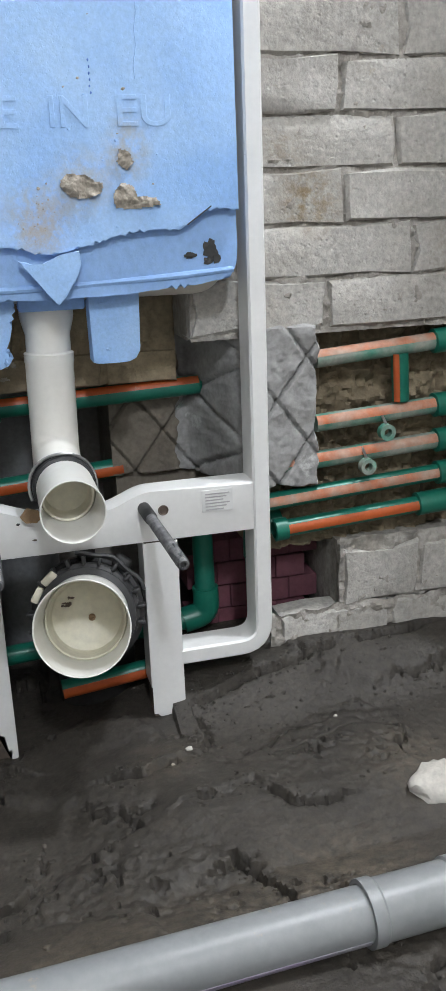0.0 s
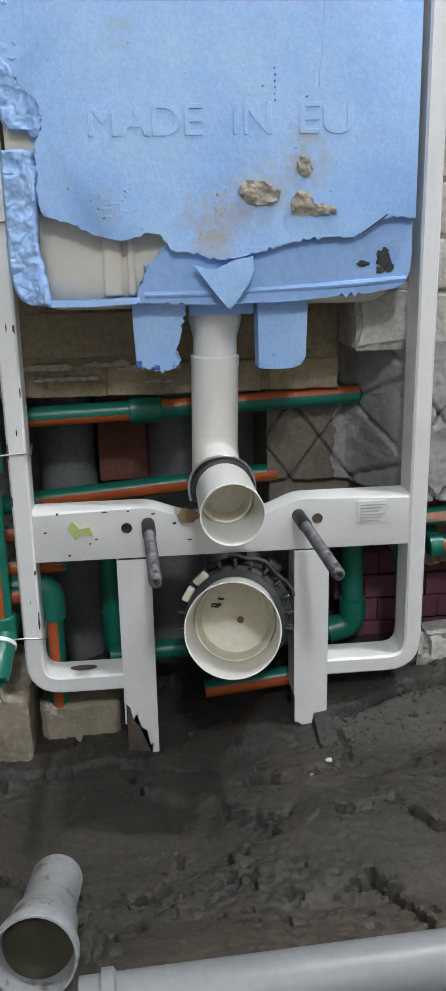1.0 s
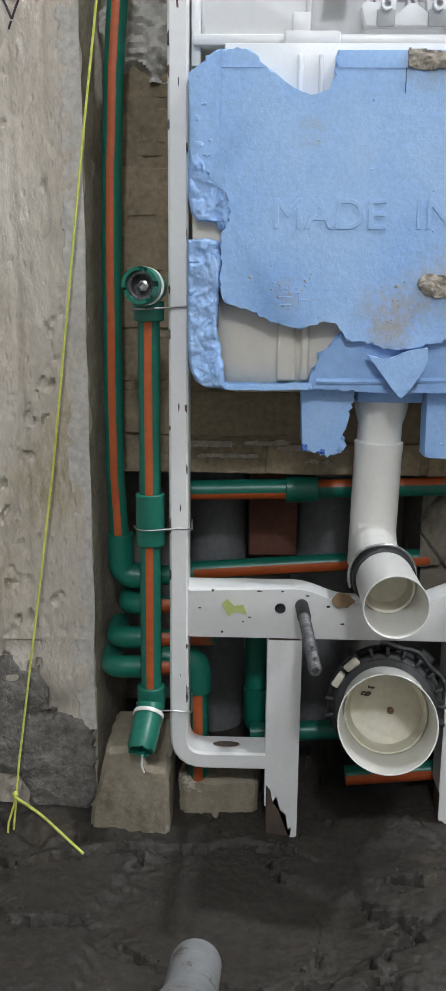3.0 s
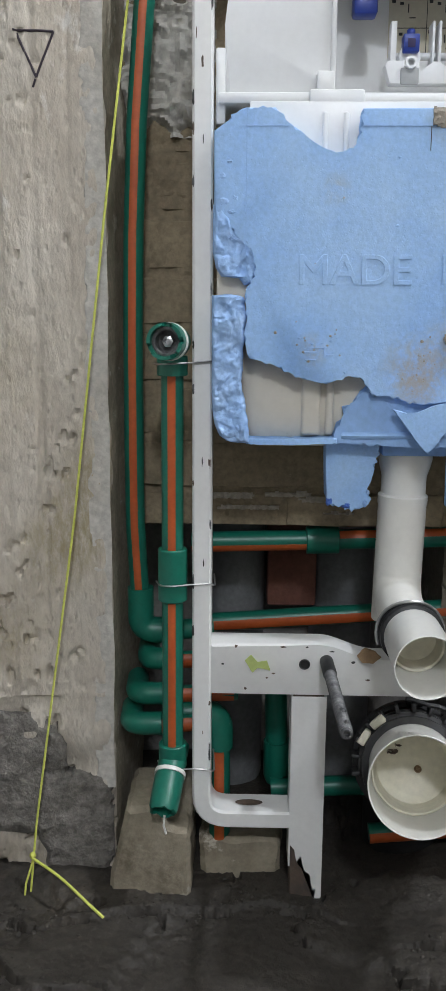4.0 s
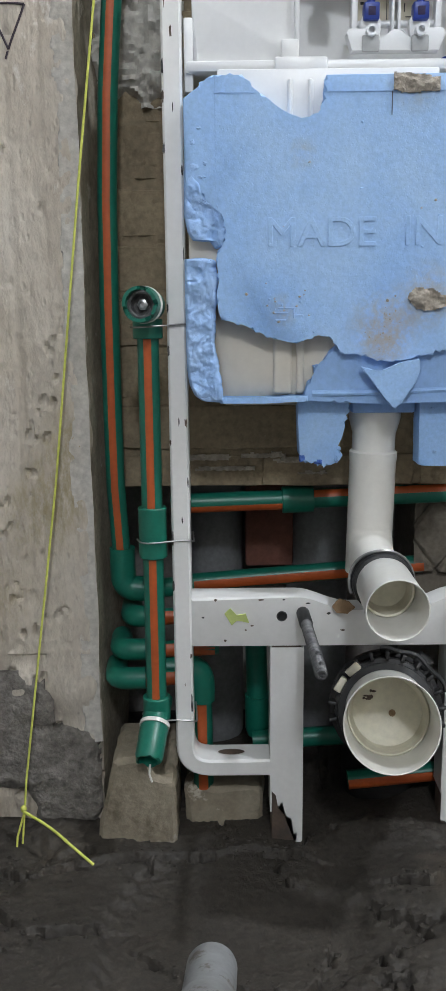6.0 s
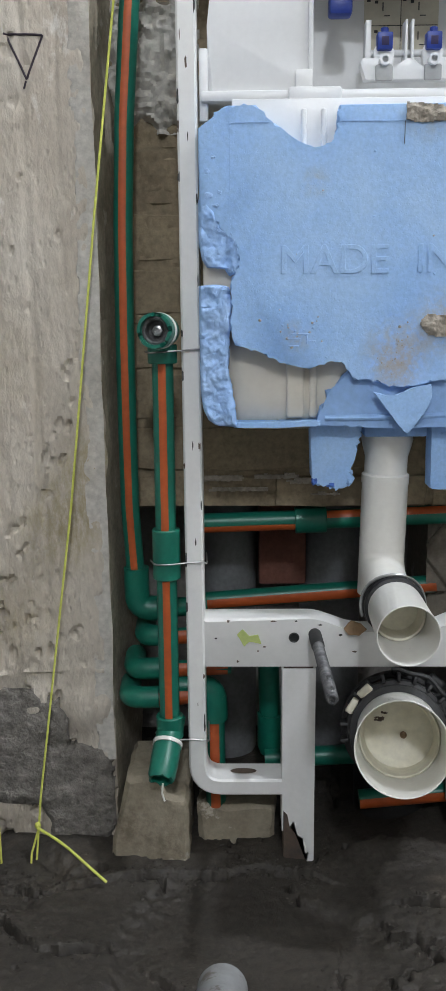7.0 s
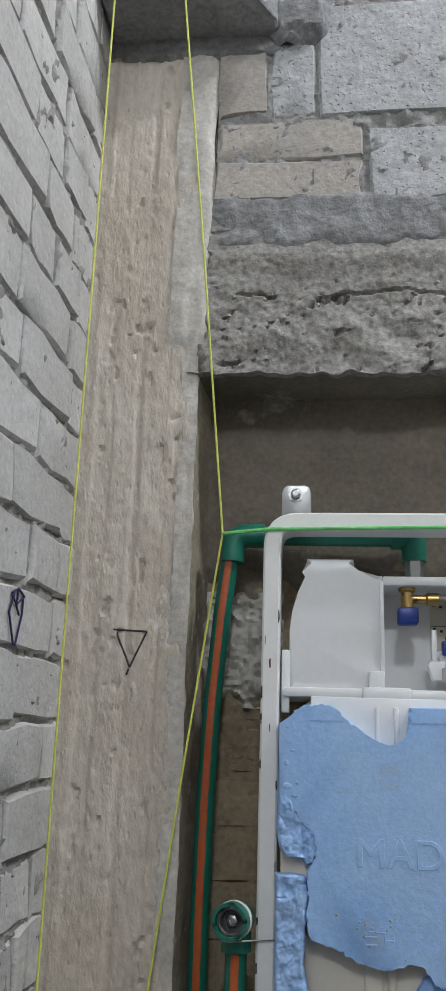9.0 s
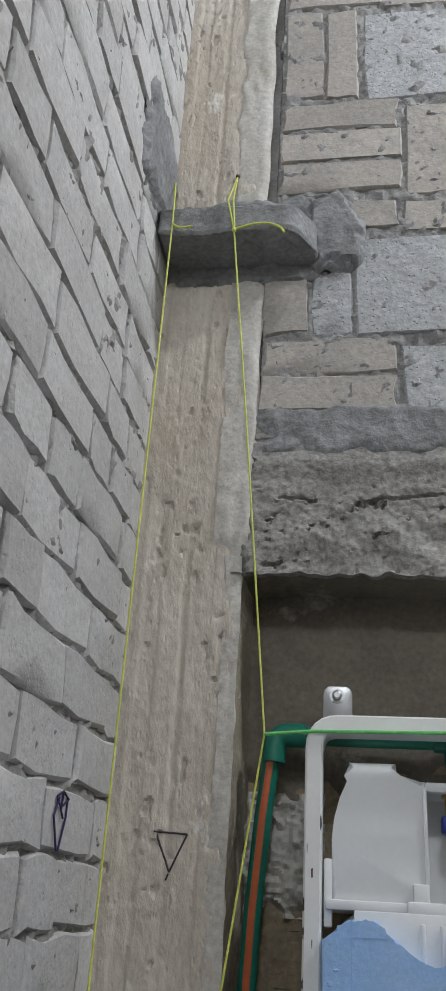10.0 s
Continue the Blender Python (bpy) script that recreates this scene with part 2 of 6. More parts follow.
M["dark_pvc"] = material("dark_grey_pipe", (0.20, 0.205, 0.21), 0.5, scale=10, bump=0.1)
M["lilac"] = material("lilac_print", (0.33, 0.26, 0.40), 0.45, second=(0.34, 0.33, 0.37), scale=20, amount=0.7, fine=0.1, bump=0)
M["weight"] = material("grey_plastic", (0.42, 0.43, 0.43), 0.5, second=(0.36, 0.365, 0.365), scale=40, fine=0.1, bump=0.05)
M["string"] = material("yellow_string", (0.75, 0.78, 0.16), 0.6, fine=0.2, second=(0.62, 0.66, 0.12), scale=90, bump=0.4, bump_scale=500, bump_depth=0.001)
M["string_green"] = material("green_string", (0.22, 0.75, 0.22), 0.6, fine=0.2, second=(0.16, 0.60, 0.18), scale=90, bump=0.4, bump_scale=500, bump_depth=0.001)
M["blue_plastic"] = material("blue_valve_plastic", (0.015, 0.045, 0.30), 0.4, fine=0.1, scale=40, bump=0.05)
M["brass"] = material("brass", (0.62, 0.42, 0.16), 0.3, metal=0.95, scale=40, fine=0.15, bump=0.1)
M["hose"] = material("braided_steel_hose", (0.42, 0.38, 0.31), 0.4, metal=0.7, second=(0.25, 0.22, 0.18), scale=250, bump=0.6, bump_scale=400, bump_depth=0.002)
M["ink"] = material("purple_marker_ink", (0.035, 0.025, 0.10), 0.7, fine=0.2, scale=60, bump=0)
M["dark_ink"] = material("dark_pencil", (0.06, 0.045, 0.06), 0.8, fine=0.2, scale=60, bump=0)
M["paper"] = material("cream_paper_label", (0.62, 0.58, 0.47), 0.8, fine=0.08, second=(0.56, 0.52, 0.42), scale=20, bump=0.1)
M["label_ink"] = material("printed_ink", (0.05, 0.05, 0.05), 0.7, fine=0.1, scale=50, bump=0)
M["sticker"] = material("white_sticker", (0.84, 0.84, 0.83), 0.5, fine=0.03, scale=20, bump=0.03)
M["sticker_ink"] = material("grey_print", (0.45, 0.45, 0.45), 0.6, fine=0.05, scale=50, bump=0)
M["tape"] = material("yellow_green_tape", (0.50, 0.58, 0.20), 0.6, fine=0.15, second=(0.42, 0.50, 0.17), scale=40, bump=0.3)
M["wire"] = material("tie_wire", (0.50, 0.50, 0.50), 0.35, metal=0.85, fine=0.1, scale=50, bump=0.1)
M["scratch"] = material("carved_groove", (0.20, 0.19, 0.175), 0.95, fine=0.3, scale=30, bump=0.6)
M["wall"] = material("bare_plaster", (0.50, 0.48, 0.45), 0.95, second=(0.42, 0.40, 0.37), scale=3, bump=0.4)


# ---- mesh helpers ----
def finish(name, bm, mat, smooth=False):
    bmesh.ops.recalc_face_normals(bm, faces=bm.faces[:])
    me = bpy.data.meshes.new(name)
    bm.to_mesh(me)
    bm.free()
    for one in mat if isinstance(mat, (list, tuple)) else [mat]:
        me.materials.append(M[one])
    if smooth:
        me.shade_smooth()
        me.set_sharp_from_angle(angle=radians(38))
    return me


def part(name, bm, mat, parent, label="", smooth=True):
    ob = new(name, finish(name, bm, mat, smooth))
    ob.parent = parent
    if label:
        tagged(ob, label)
    return ob


def thing(name, label, category, at=(0, 0, 0), group="", kind=""):
    ob = new(name)
    ob.empty_display_size = 0.05
    ob.location = at
    return tagged(ob, label, category, group, kind)


def solo(name, bm, mat, label, category, group="", kind="", smooth=True):
    return tagged(new(name, finish(name, bm, mat, smooth)), label, category, group, kind)


def structure(name, bm, mat, label="", smooth=False):
    return tagged(new(name, finish(name, bm, mat, smooth)), label, "", "", "structure")


def box(bm, lo, hi, bevel=0.0, segments=2):
    r = bmesh.ops.create_cube(bm, size=1)
    vs = r["verts"]
    for v in vs:
        v.co = Vector([lo[i] + (v.co[i] + 0.5) * (hi[i] - lo[i]) for i in range(3)])
    if bevel:
        es = {e for v in vs for e in v.link_edges}
        bmesh.ops.bevel(bm, geom=list(es), offset=bevel, segments=segments, affect="EDGES", profile=0.5)
    return bm


def a_box(lo, hi, bevel=0.0, segments=2):
    return box(bmesh.new(), lo, hi, bevel, segments)


def rounded_path(pts, radius=0.02, steps=6):
    """A polyline whose inner corners are rounded."""
    pts = [Vector(p) for p in pts]
    out = [pts[0]]
    for a, b, c in zip(pts, pts[1:], pts[2:]):
        r = min(radius, (a - b).length * 0.49, (c - b).length * 0.49)
        p, q = b + (a - b).normalized() * r, b + (c - b).normalized() * r
        for i in range(steps + 1):
            s = i / steps
            out.append(p * (1 - s) ** 2 + b * 2 * s * (1 - s) + q * s * s)
    out.append(pts[-1])
    return out


def sweep(bm, path, outline, closed=True, caps=True, up=(0, 0, 1), scales=None):
    """Sweeps a closed 2D outline (side, up) along a path of points."""
    path = [Vector(p) for p in path]
    rings, side = [], None
    for i, p in enumerate(path):
        d = (path[min(i + 1, len(path) - 1)] - path[max(i - 1, 0)]).normalized()
        if side is None:
            u = Vector(up)
            side = d.cross(u)
            if side.length < 1e-3:
                side = d.cross(Vector((0, 1, 0)))
            side.normalize()
        else:
            side = (side - d * side.dot(d)).normalized()
        u = side.cross(d).normalized()
        k = scales[i] if scales else 1.0
        rings.append([bm.verts.new(p + side * a * k + u * b * k) for a, b in outline])
    n = len(outline)
    for r, s in zip(rings, rings[1:]):
        for j in range(n if closed else n - 1):
            bm.faces.new((r[j], r[(j + 1) % n], s[(j + 1) % n], s[j]))
    if caps and closed:
        bm.faces.new(rings[0][::-1])
        bm.faces.new(rings[-1])
    return bm


def circle(r, n=16, a0=0.0, a1=360.0):
    m = n if abs(a1 - a0) >= 360 else n + 1
    return [(r * math.cos(radians(a0 + (a1 - a0) * i / n)), r * math.sin(radians(a0 + (a1 - a0) * i / n))) for i in range(m)]


def tube(path, r, n=16, up=(0, 0, 1), caps=True):
    return sweep(bmesh.new(), path, circle(r, n), caps=caps, up=up)


def lathe(bm, profile, origin, axis, n=32):
    """Turns a profile of (distance along the axis, radius) round an axis; ends with radius 0 close it."""
    origin, axis = Vector(origin), Vector(axis).normalized()
    side = axis.cross(Vector((0, 0, 1)))
    if side.length < 1e-3:
        side = Vector((1, 0, 0))
    side.normalize()
    u = side.cross(axis)
    rings = []
    for d, r in profile:
        c = origin + axis * d
        rings.append([bm.verts.new(c)] if r == 0 else [bm.verts.new(c + side * r * math.cos(2 * math.pi * i / n) + u * r * math.sin(2 * math.pi * i / n)) for i in range(n)])
    for a, b in zip(rings, rings[1:]):
        for i in range(n):
            j = (i + 1) % n
            if len(a) == 1 and len(b) == 1:
                continue
            if len(a) == 1:
                bm.faces.new((a[0], b[i], b[j]))
            elif len(b) == 1:
                bm.faces.new((a[i], a[j], b[0]))
            else:
                bm.faces.new((a[i], a[j], b[j], b[i]))
    return bm


def stripe(path, r, angle, spread=28, proud=0.0006, up=(0, 0, 1)):
    """A thin curved band lying on a pipe, at an angle round it."""
    arc = circle(r + proud, 5, angle - spread, angle + spread)
    arc += circle(r - 0.001, 5, angle - spread, angle + spread)[::-1]
    return sweep(bmesh.new(), path, arc, up=up)


def noisy(p, s, amp, seed=0.0):
    return noise.noise(Vector(p) * s + Vector((seed, seed * 1.7, -seed))) * amp


def torn(pts, step=0.004, amp=0.002, seed=0.0, skip=()):
    """A closed outline (x, z) with its sides cut up and made uneven; sides named in skip stay straight."""
    out = []
    for i, (x, z) in enumerate(pts):
        x2, z2 = pts[(i + 1) % len(pts)]
        n = 1 if i in skip else max(1, int(math.hypot(x2 - x, z2 - z) / step))
        for k in range(n):
            s = k / n
            px, pz = x + (x2 - x) * s, z + (z2 - z) * s
            if k and i not in skip:
                px += noisy((px, 0, pz), 60, amp, seed) + noisy((px, 0, pz), 220, amp * 0.6, seed)
                pz += noisy((px, 3, pz), 60, amp, seed + 5) + noisy((px, 3, pz), 220, amp * 0.6, seed + 5)
            out.append((px, pz))
    return out


def slab(outline, y0, y1, bevel=0.0):
    """An upright slab with an outline in (x, z), from y0 (front) to y1 (back)."""
    bm = bmesh.new()
    front = [bm.verts.new((x, y0, z)) for x, z in outline]
    back = [bm.verts.new((x, y1, z)) for x, z in outline]
    f = bm.faces.new(front)
    bm.faces.new(back[::-1])
    n = len(outline)
    for i in range(n):
        bm.faces.new((front[i], back[i], back[(i + 1) % n], front[(i + 1) % n]))
    if bevel:
        bmesh.ops.bevel(bm, geom=list(f.edges), offset=bevel, segments=2, affect="EDGES", profile=0.5, clamp_overlap=True)
    bmesh.ops.triangulate(bm, faces=[f for f in bm.faces if len(f.verts) > 4])
    return bm


def grid_wall(u0, u1, v0, v1, du, dv, point):
    """A sheet of quads; point(u, v) gives each place."""
    nu, nv = max(1, round((u1 - u0) / du)), max(1, round((v1 - v0) / dv))
    bm = bmesh.new()
    rows = [[bm.verts.new(point(u0 + (u1 - u0) * i / nu, v0 + (v1 - v0) * j / nv)) for i in range(nu + 1)] for j in range(nv + 1)]
    for a, b in zip(rows, rows[1:]):
        for i in range(nu):
            bm.faces.new((a[i], a[i + 1], b[i + 1], b[i]))
    return bm


def lump(centre, size, seed=0.0, rough=0.35, detail=3):
    """An uneven clod."""
    bm = bmesh.new()
    bmesh.ops.create_icosphere(bm, subdivisions=detail, radius=1)
    for v in bm.verts:
        k = 1 + noise.noise(v.co * 1.6 + Vector((seed, 0, seed))) * rough + noise.noise(v.co * 5 + Vector((0, seed, 0))) * rough * 0.5
        v.co = Vector(centre) + Vector([v.co[i] * k * size[i] for i in range(3)])
    return bm


def inside(x, z, poly):
    hit = False
    for (x1, z1), (x2, z2) in zip(poly, poly[1:] + poly[:1]):
        if (z1 > z) != (z2 > z) and x < (x2 - x1) * (z - z1) / (z2 - z1) + x1:
            hit = not hit
    return hit


def crust(outline, back, thick, seed, step=0.002, rough=0.5, thin=0.006):
    """A broken crust with an outline in (x, z): lumpy front, thinning towards a ragged edge, closed down to its back."""
    poly = torn(outline, 0.006, 0.0013, seed)
    xs_, zs_ = [p[0] for p in poly], [p[1] for p in poly]
    nx, nz = int((max(xs_) - min(xs_)) / step) + 2, int((max(zs_) - min(zs_)) / step) + 2
    x0, z0 = min(xs_) - step / 2, min(zs_) - step / 2
    bm = bmesh.new()
    verts = {}

    def vert(i, j):
        if (i, j) not in verts:
            x, z = x0 + i * step, z0 + j * step
            x += noisy((x, 1, z), 300, step * 0.5, seed)
            z += noisy((x, 2, z), 300, step * 0.5, seed + 1)
            near = min(math.hypot(x - a, z - b) for a, b in poly[::2])
            h = thick * (0.35 + 0.65 * min(1.0, near / thin)) * (1 + rough * noise.noise((x * 90, seed, z * 90)) * 1.6 + rough * 0.7 * noise.noise((x * 260, seed, z * 260)))
            verts[i, j] = bm.verts.new((x, back - max(0.0004, h), z))
        return verts[i, j]
    for i in range(nx):
        for j in range(nz):
            if inside(x0 + (i + 0.5) * step, z0 + (j + 0.5) * step, poly):
                bm.faces.new((vert(i, j), vert(i + 1, j), vert(i + 1, j + 1), vert(i, j + 1)))
    rim = [e for e in bm.edges if len(e.link_faces) == 1]
    made = bmesh.ops.extrude_edge_only(bm, edges=rim)
    for q in made["geom"]:
        if isinstance(q, bmesh.types.BMVert):
            q.co.y = back
    return bm


# ---- large structure ----
FACE = 0.045            # face of the masonry and column
NICHE_BACK = 0.15
LEFT = -0.26

# edges where one trowelled layer ends over another: the layer lies to the left of each line
LAYERS = (((0.268, -0.100), (0.300, -0.108), (0.340, -0.100), (0.375, -0.097), (0.392, -0.060), (0.388, -0.020)),
          ((-0.020, -0.200), (0.030, -0.235), (0.072, -0.240), (0.110, -0.252), (0.145, -0.249), (0.165, -0.225), (0.172, -0.190)),
          ((0.400, 0.000), (0.470, 0.020), (0.560, 0.035), (0.640, 0.045), (0.740, 0.050)),
          ((0.360, -0.180), (0.420, -0.170), (0.450, -0.215), (0.500, -0.225)),
          ((-0.250, -0.030), (-0.180, -0.055), (-0.110, -0.040), (-0.040, -0.030), (0.030, -0.022), (0.100, -0.012), (0.150, -0.030)),
          ((-0.220, -0.120), (-0.160, -0.170), (-0.100, -0.160)))


def layer_edge(x, y):
    """The nearest layer edge: distance, and whether the place lies on the layer."""
    best, on = 9.0, False
    for line in LAYERS:
        for (ax_, ay), (bx, by) in zip(line, line[1:]):
            ux, uy = bx - ax_, by - ay
            k = max(0.0, min(1.0, ((x - ax_) * ux + (y - ay) * uy) / (ux * ux + uy * uy)))
            d = math.hypot(x - ax_ - ux * k, y - ay - uy * k)
            if d < best:
                best, on = d, ux * (y - ay) - uy * (x - ax_) > 0
    return best, on


def tongue(x, y):
    """Zero along the edges of the trowelled tongues."""
    return noise.noise((x * 4.2, y * 6.0, 7.7)) + 0.14 * noise.noise((x * 18, y * 20, 1)) + 0.07 * noise.noise((x * 75, y * 75, 3))


# floor: one sheet of trowelled mortar with ridges and cracks
def floor_point(x, y):
    near = -0.75 < y < 0.3 and -0.4 < x < 1.0
    z = 0.008 * noise.noise((x * 4, y * 4, 0.3)) + 0.003 * noise.noise((x * 11, y * 12, 1.3))
    if near:
        z += 0.0010 * noise.noise((x * 36, y * 42, 2.1)) + 0.0007 * noise.noise((x * 130, y * 130, 4.2))
        # low trowelled tongues
        h = tongue(x, y)
        z += 0.0055 * math.tanh(h / 0.055)
        # open cracks along parts of their edges
        gate = noise.noise((x * 9, y * 9, 5.1)) + 0.3 * noise.noise((x * 40, y * 40, 5.2))
        if abs(h) < 0.026 and gate > 0.0:
            z -= 0.018 * (1 - abs(h) / 0.026) * min(1.0, gate * 8)
        # layers with a broken, undercut edge
        wx, wy = x + 0.007 * noise.noise((x * 30, y * 30, 2)) + 0.003 * noise.noise((x * 110, y * 110, 2)), y + 0.007 * noise.noise((x * 30, y * 30, 12)) + 0.003 * noise.noise((x * 110, y * 110, 12))
        far_, on_ = layer_edge(wx, wy)
        if on_ and far_ < 0.06:
            z += 0.007 * min(1.0, far_ / 0.003) * (1 - far_ / 0.06)
        if not on_ and far_ < 0.007 and noise.noise((x * 16, y * 16, 3.3)) > -0.15:
            z -= 0.009 * (1 - far_ / 0.007)
        # torn, pitted places where the mortar broke up
        broken_up = noise.noise((x * 4.0, y * 6.0, 3.5)) - 0.12
        if broken_up > 0:
            k = min(1.0, broken_up * 6)
            c = noise.noise((x * 46, y * 60, 5.5)) + 0.6 * noise.noise((x * 120, y * 130, 5.9))
            if c > 0.46:
                z -= 0.009 * k * min(1.0, (c - 0.46) / 0.16)
            z += 0.0022 * k * noise.noise((x * 70, y * 80, 6.5)) + 0.0018 * k * noise.noise((x * 160, y * 170, 9.5))
    wall = max(0.0, min(1.0, (y + 0.07) / 0.13))
    z += (0.042 if x > 0.36 else 0.016) * wall * wall * (3 - 2 * wall)
    z += -0.028 + 0.030 * max(0.0, min(1.0, (x - 0.19) / 0.14)) * (1 if y > -0.2 else max(0.0, 1 + (y + 0.2) / 0.2))
    z += 0.026 * max(0.0, min(1.0, (-0.30 - y) / 0.08))
    return z


def axis_steps(cuts):
    out = []
    for a, b, d in cuts:
        n = max(1, round((b - a) / d))
        out += [a + (b - a) * i / n for i in range(n)]
    return out + [cuts[-1][1]]


xs = axis_steps([(-0.40, -0.27, 0.03), (-0.27, 0.80, 0.0026), (0.80, 2.1, 0.1)])
ys = axis_steps([(-3.7, -0.52, 0.1), (-0.52, 0.10, 0.0026), (0.10, 0.40, 0.02)])
bm = bmesh.new()
rows = [[bm.verts.new((x, y, floor_point(x, y))) for x in xs] for y in ys]
for a, b in zip(rows, rows[1:]):
    for i in range(len(xs) - 1):
        bm.faces.new((a[i], a[i + 1], b[i + 1], b[i]))
structure("floor", bm, "mud", "wet dark grey mortar floor, trowelled unevenly", True)

# masonry behind the bricks, in pieces that butt against one another
structure("wall_left", a_box((-0.45, -3.7, -0.1), (LEFT - 0.020, 0.30, 3.05)), "mortar", "wall of pale stone bricks with deep joints")
wall_upper = structure("wall_upper", a_box((-0.10, FACE + 0.020, 1.553), (1.10, 0.40, 3.05)), "mortar", "wall of mixed grey blocks and tan bricks")
wall_right_brick = structure("wall_right_brick", a_box((0.42, FACE + 0.034, 0.478), (1.10, 0.40, 1.36)), "white_mortar", "wall of whitewashed bricks")
structure("wall_right_low", a_box((0.622, FACE + 0.034, -0.1), (1.10, 0.40, 0.185)), "white_mortar")
structure("wall_chase", a_box((0.50, 0.112, 0.185), (1.10, 0.40, 0.478)), "brown_brick", "recess cut into the wall for water pipes")
wall_niche = structure("wall_niche", a_box((-0.12, NICHE_BACK + 0.008, 0.420), (0.42, 0.40, 1.40)), "mortar", "back of the recess, damp brown brick")
structure("wall_cavity", a_box((-0.12, 0.36, -0.1), (0.60, 0.40, 0.420)), "dark_hole")
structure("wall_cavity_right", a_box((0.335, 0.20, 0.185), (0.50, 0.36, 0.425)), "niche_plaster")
structure("wall_back", a_box((-0.45, -3.82, -0.1), (2.2, -3.7, 3.05)), "wall")
structure("wall_far", a_box((2.05, -3.7, -0.1), (2.2, 0.40, 3.05)), "wall")
# unseen stub added beyond the view, to throw a dark strip on the right wall
structure("wall_pier", a_box((0.830, -0.055, -0.1), (1.10, 0.04, 3.0)), "wall")
structure("wall_end", a_box((1.10, 0.06, -0.1), (2.05, 0.40, 3.05)), "wall")
structure("ceiling", a_box((-0.45, -3.82, 3.05), (2.2, 0.40, 3.15)), "wall")


# cast column with vertical board marks
BOARDS = ((-0.243, 0.0030), (-0.218, -0.0022), (-0.186, 0.0040), (-0.177, -0.0035), (-0.140, -0.0028))


def column_front(x, z):
    bend = x + 0.0022 * noise.noise((0, 6, z * 5)) + 0.001 * noise.noise((0, 7, z * 30))
    y = FACE + 0.0028 * noise.noise((x * 22, 0, z * 0.8)) + 0.0010 * noise.noise((x * 55, 4, z * 40)) + 0.0024 * noise.noise((x * 20, 1, z * 9)) + 0.0006 * noise.noise((x * 90, 2, z * 60))
    # chipped seams where boards met, and clustered pits
    rough_here = max(0.0, noise.noise((x * 12, 21, z * 5)) - 0.02)
    pit = noise.noise((x * 60, 12, z * 45)) + 0.5 * noise.noise((x * 120, 12, z * 100))
    if pit > 0.30:
        y += 0.016 * rough_here * min(1.0, (pit - 0.30) / 0.25)
    y -= 0.0045 * rough_here * max(0.0, noise.noise((x * 60, 14, z * 45)))
    for at, d in BOARDS:
        y += d * max(0.0, min(1.0, (bend - at) / 0.004)) * (0.55 + 0.9 * noise.noise((at * 50, 3, z * 3)))
    chip = noise.noise((x * 45, 8, z * 30)) + 0.5 * noise.noise((x * 100, 8, z * 75)) - 0.60 + 0.22 * max(0.0, (0.5 - z) / 0.5)
    if chip > 0:
        y += (0.026 + 0.03 * max(0.0, (0.5 - z) / 0.5)) * min(chip, 0.20)
    if z < 0.22:
        y -= 0.012 * noise.noise((x * 20, 3, z * 20)) - 0.01 * (0.22 - z)
    edge = 1 - min(1.0, (-0.100 - x) / 0.012)
    if x > -0.112:
        y += 0.008 * edge * edge
    return Vector((x + 0.003 * noise.noise((x * 9, 5, z * 7)) + (0.005 * noise.noise((0, 0, z * 25)) if x > -0.12 else 0), y, z))


bm = grid_wall(-0.275, -0.100, -0.1, 3.05, 0.0022, 0.0035, column_front)
edge = sorted([v for v in bm.verts if len(v.link_faces) < 4 and v.co.x > -0.115 and -0.099 < v.co.z < 3.049] +
              [v for v in bm.verts if len(v.link_faces) == 1 and v.co.x > -0.12], key=lambda v: v.co.z)
prev = None
for v in edge:
    w = bm.verts.new((-0.096 + 0.003 * noise.noise((0, 2, v.co.z * 20)), 0.105, v.co.z))
    u = bm.verts.new((-0.082 + 0.004 * noise.noise((0, 4, v.co.z * 15)), 0.20, v.co.z))
    if prev:
        for corner_ in ((prev[0], v, w, prev[1]), (prev[1], w, u, prev[2])):
            bm.faces.new(corner_).material_index = 1
    prev = (v, w, u)
structure("column", bm, ["column", "side_render"], "rough cast concrete column with vertical board marks", True)
# paler plaster skin along the column's inner edge, higher up
def skin(x, z):
    k = min(1.0, (x + 0.150 + 0.010 * noise.noise((1, 3, z * 14)) + 0.004 * noise.noise((1, 5, z * 60))) / 0.005, (-0.088 - x) / 0.006, (z - 1.37) / 0.03 + 0.6 * noise.noise((x * 40, 1, z * 30)))
    return Vector((x + 0.006 * noise.noise((0, 3, z * 9)), FACE + 0.004 - 0.008 * max(0.0, k) + 0.003 * noise.noise((x * 60, 7, z * 30)), z))


def thin_skin(x, z):
    k = min(1.0, (x + 0.126 + 0.008 * noise.noise((2, 3, z * 12)) + 0.004 * noise.noise((2, 3, z * 50))) / 0.003)
    return Vector((x + 0.003 * noise.noise((0, 3, z * 9)), FACE + 0.006 - 0.0075 * max(-0.5, k) + 0.0018 * noise.noise((x * 60, 7, z * 40)) + 0.0012 * noise.noise((x * 120, 7, z * 110)), z))


structure("column_edge", grid_wall(-0.140, -0.099, 0.10, 1.37, 0.0025, 0.005, thin_skin), "plaster", "thin pale cement skin along the column's edge", True)
structure("column_skin", grid_wall(-0.142, -0.086, 1.36, 1.90, 0.006, 0.008, skin), "plaster", "pale plaster on the column's edge", True)
structure("column_skin_top", grid_wall(-0.152, -0.086, 2.02, 3.05, 0.006, 0.008, skin), "plaster", "pale plaster on the column's edge", True)


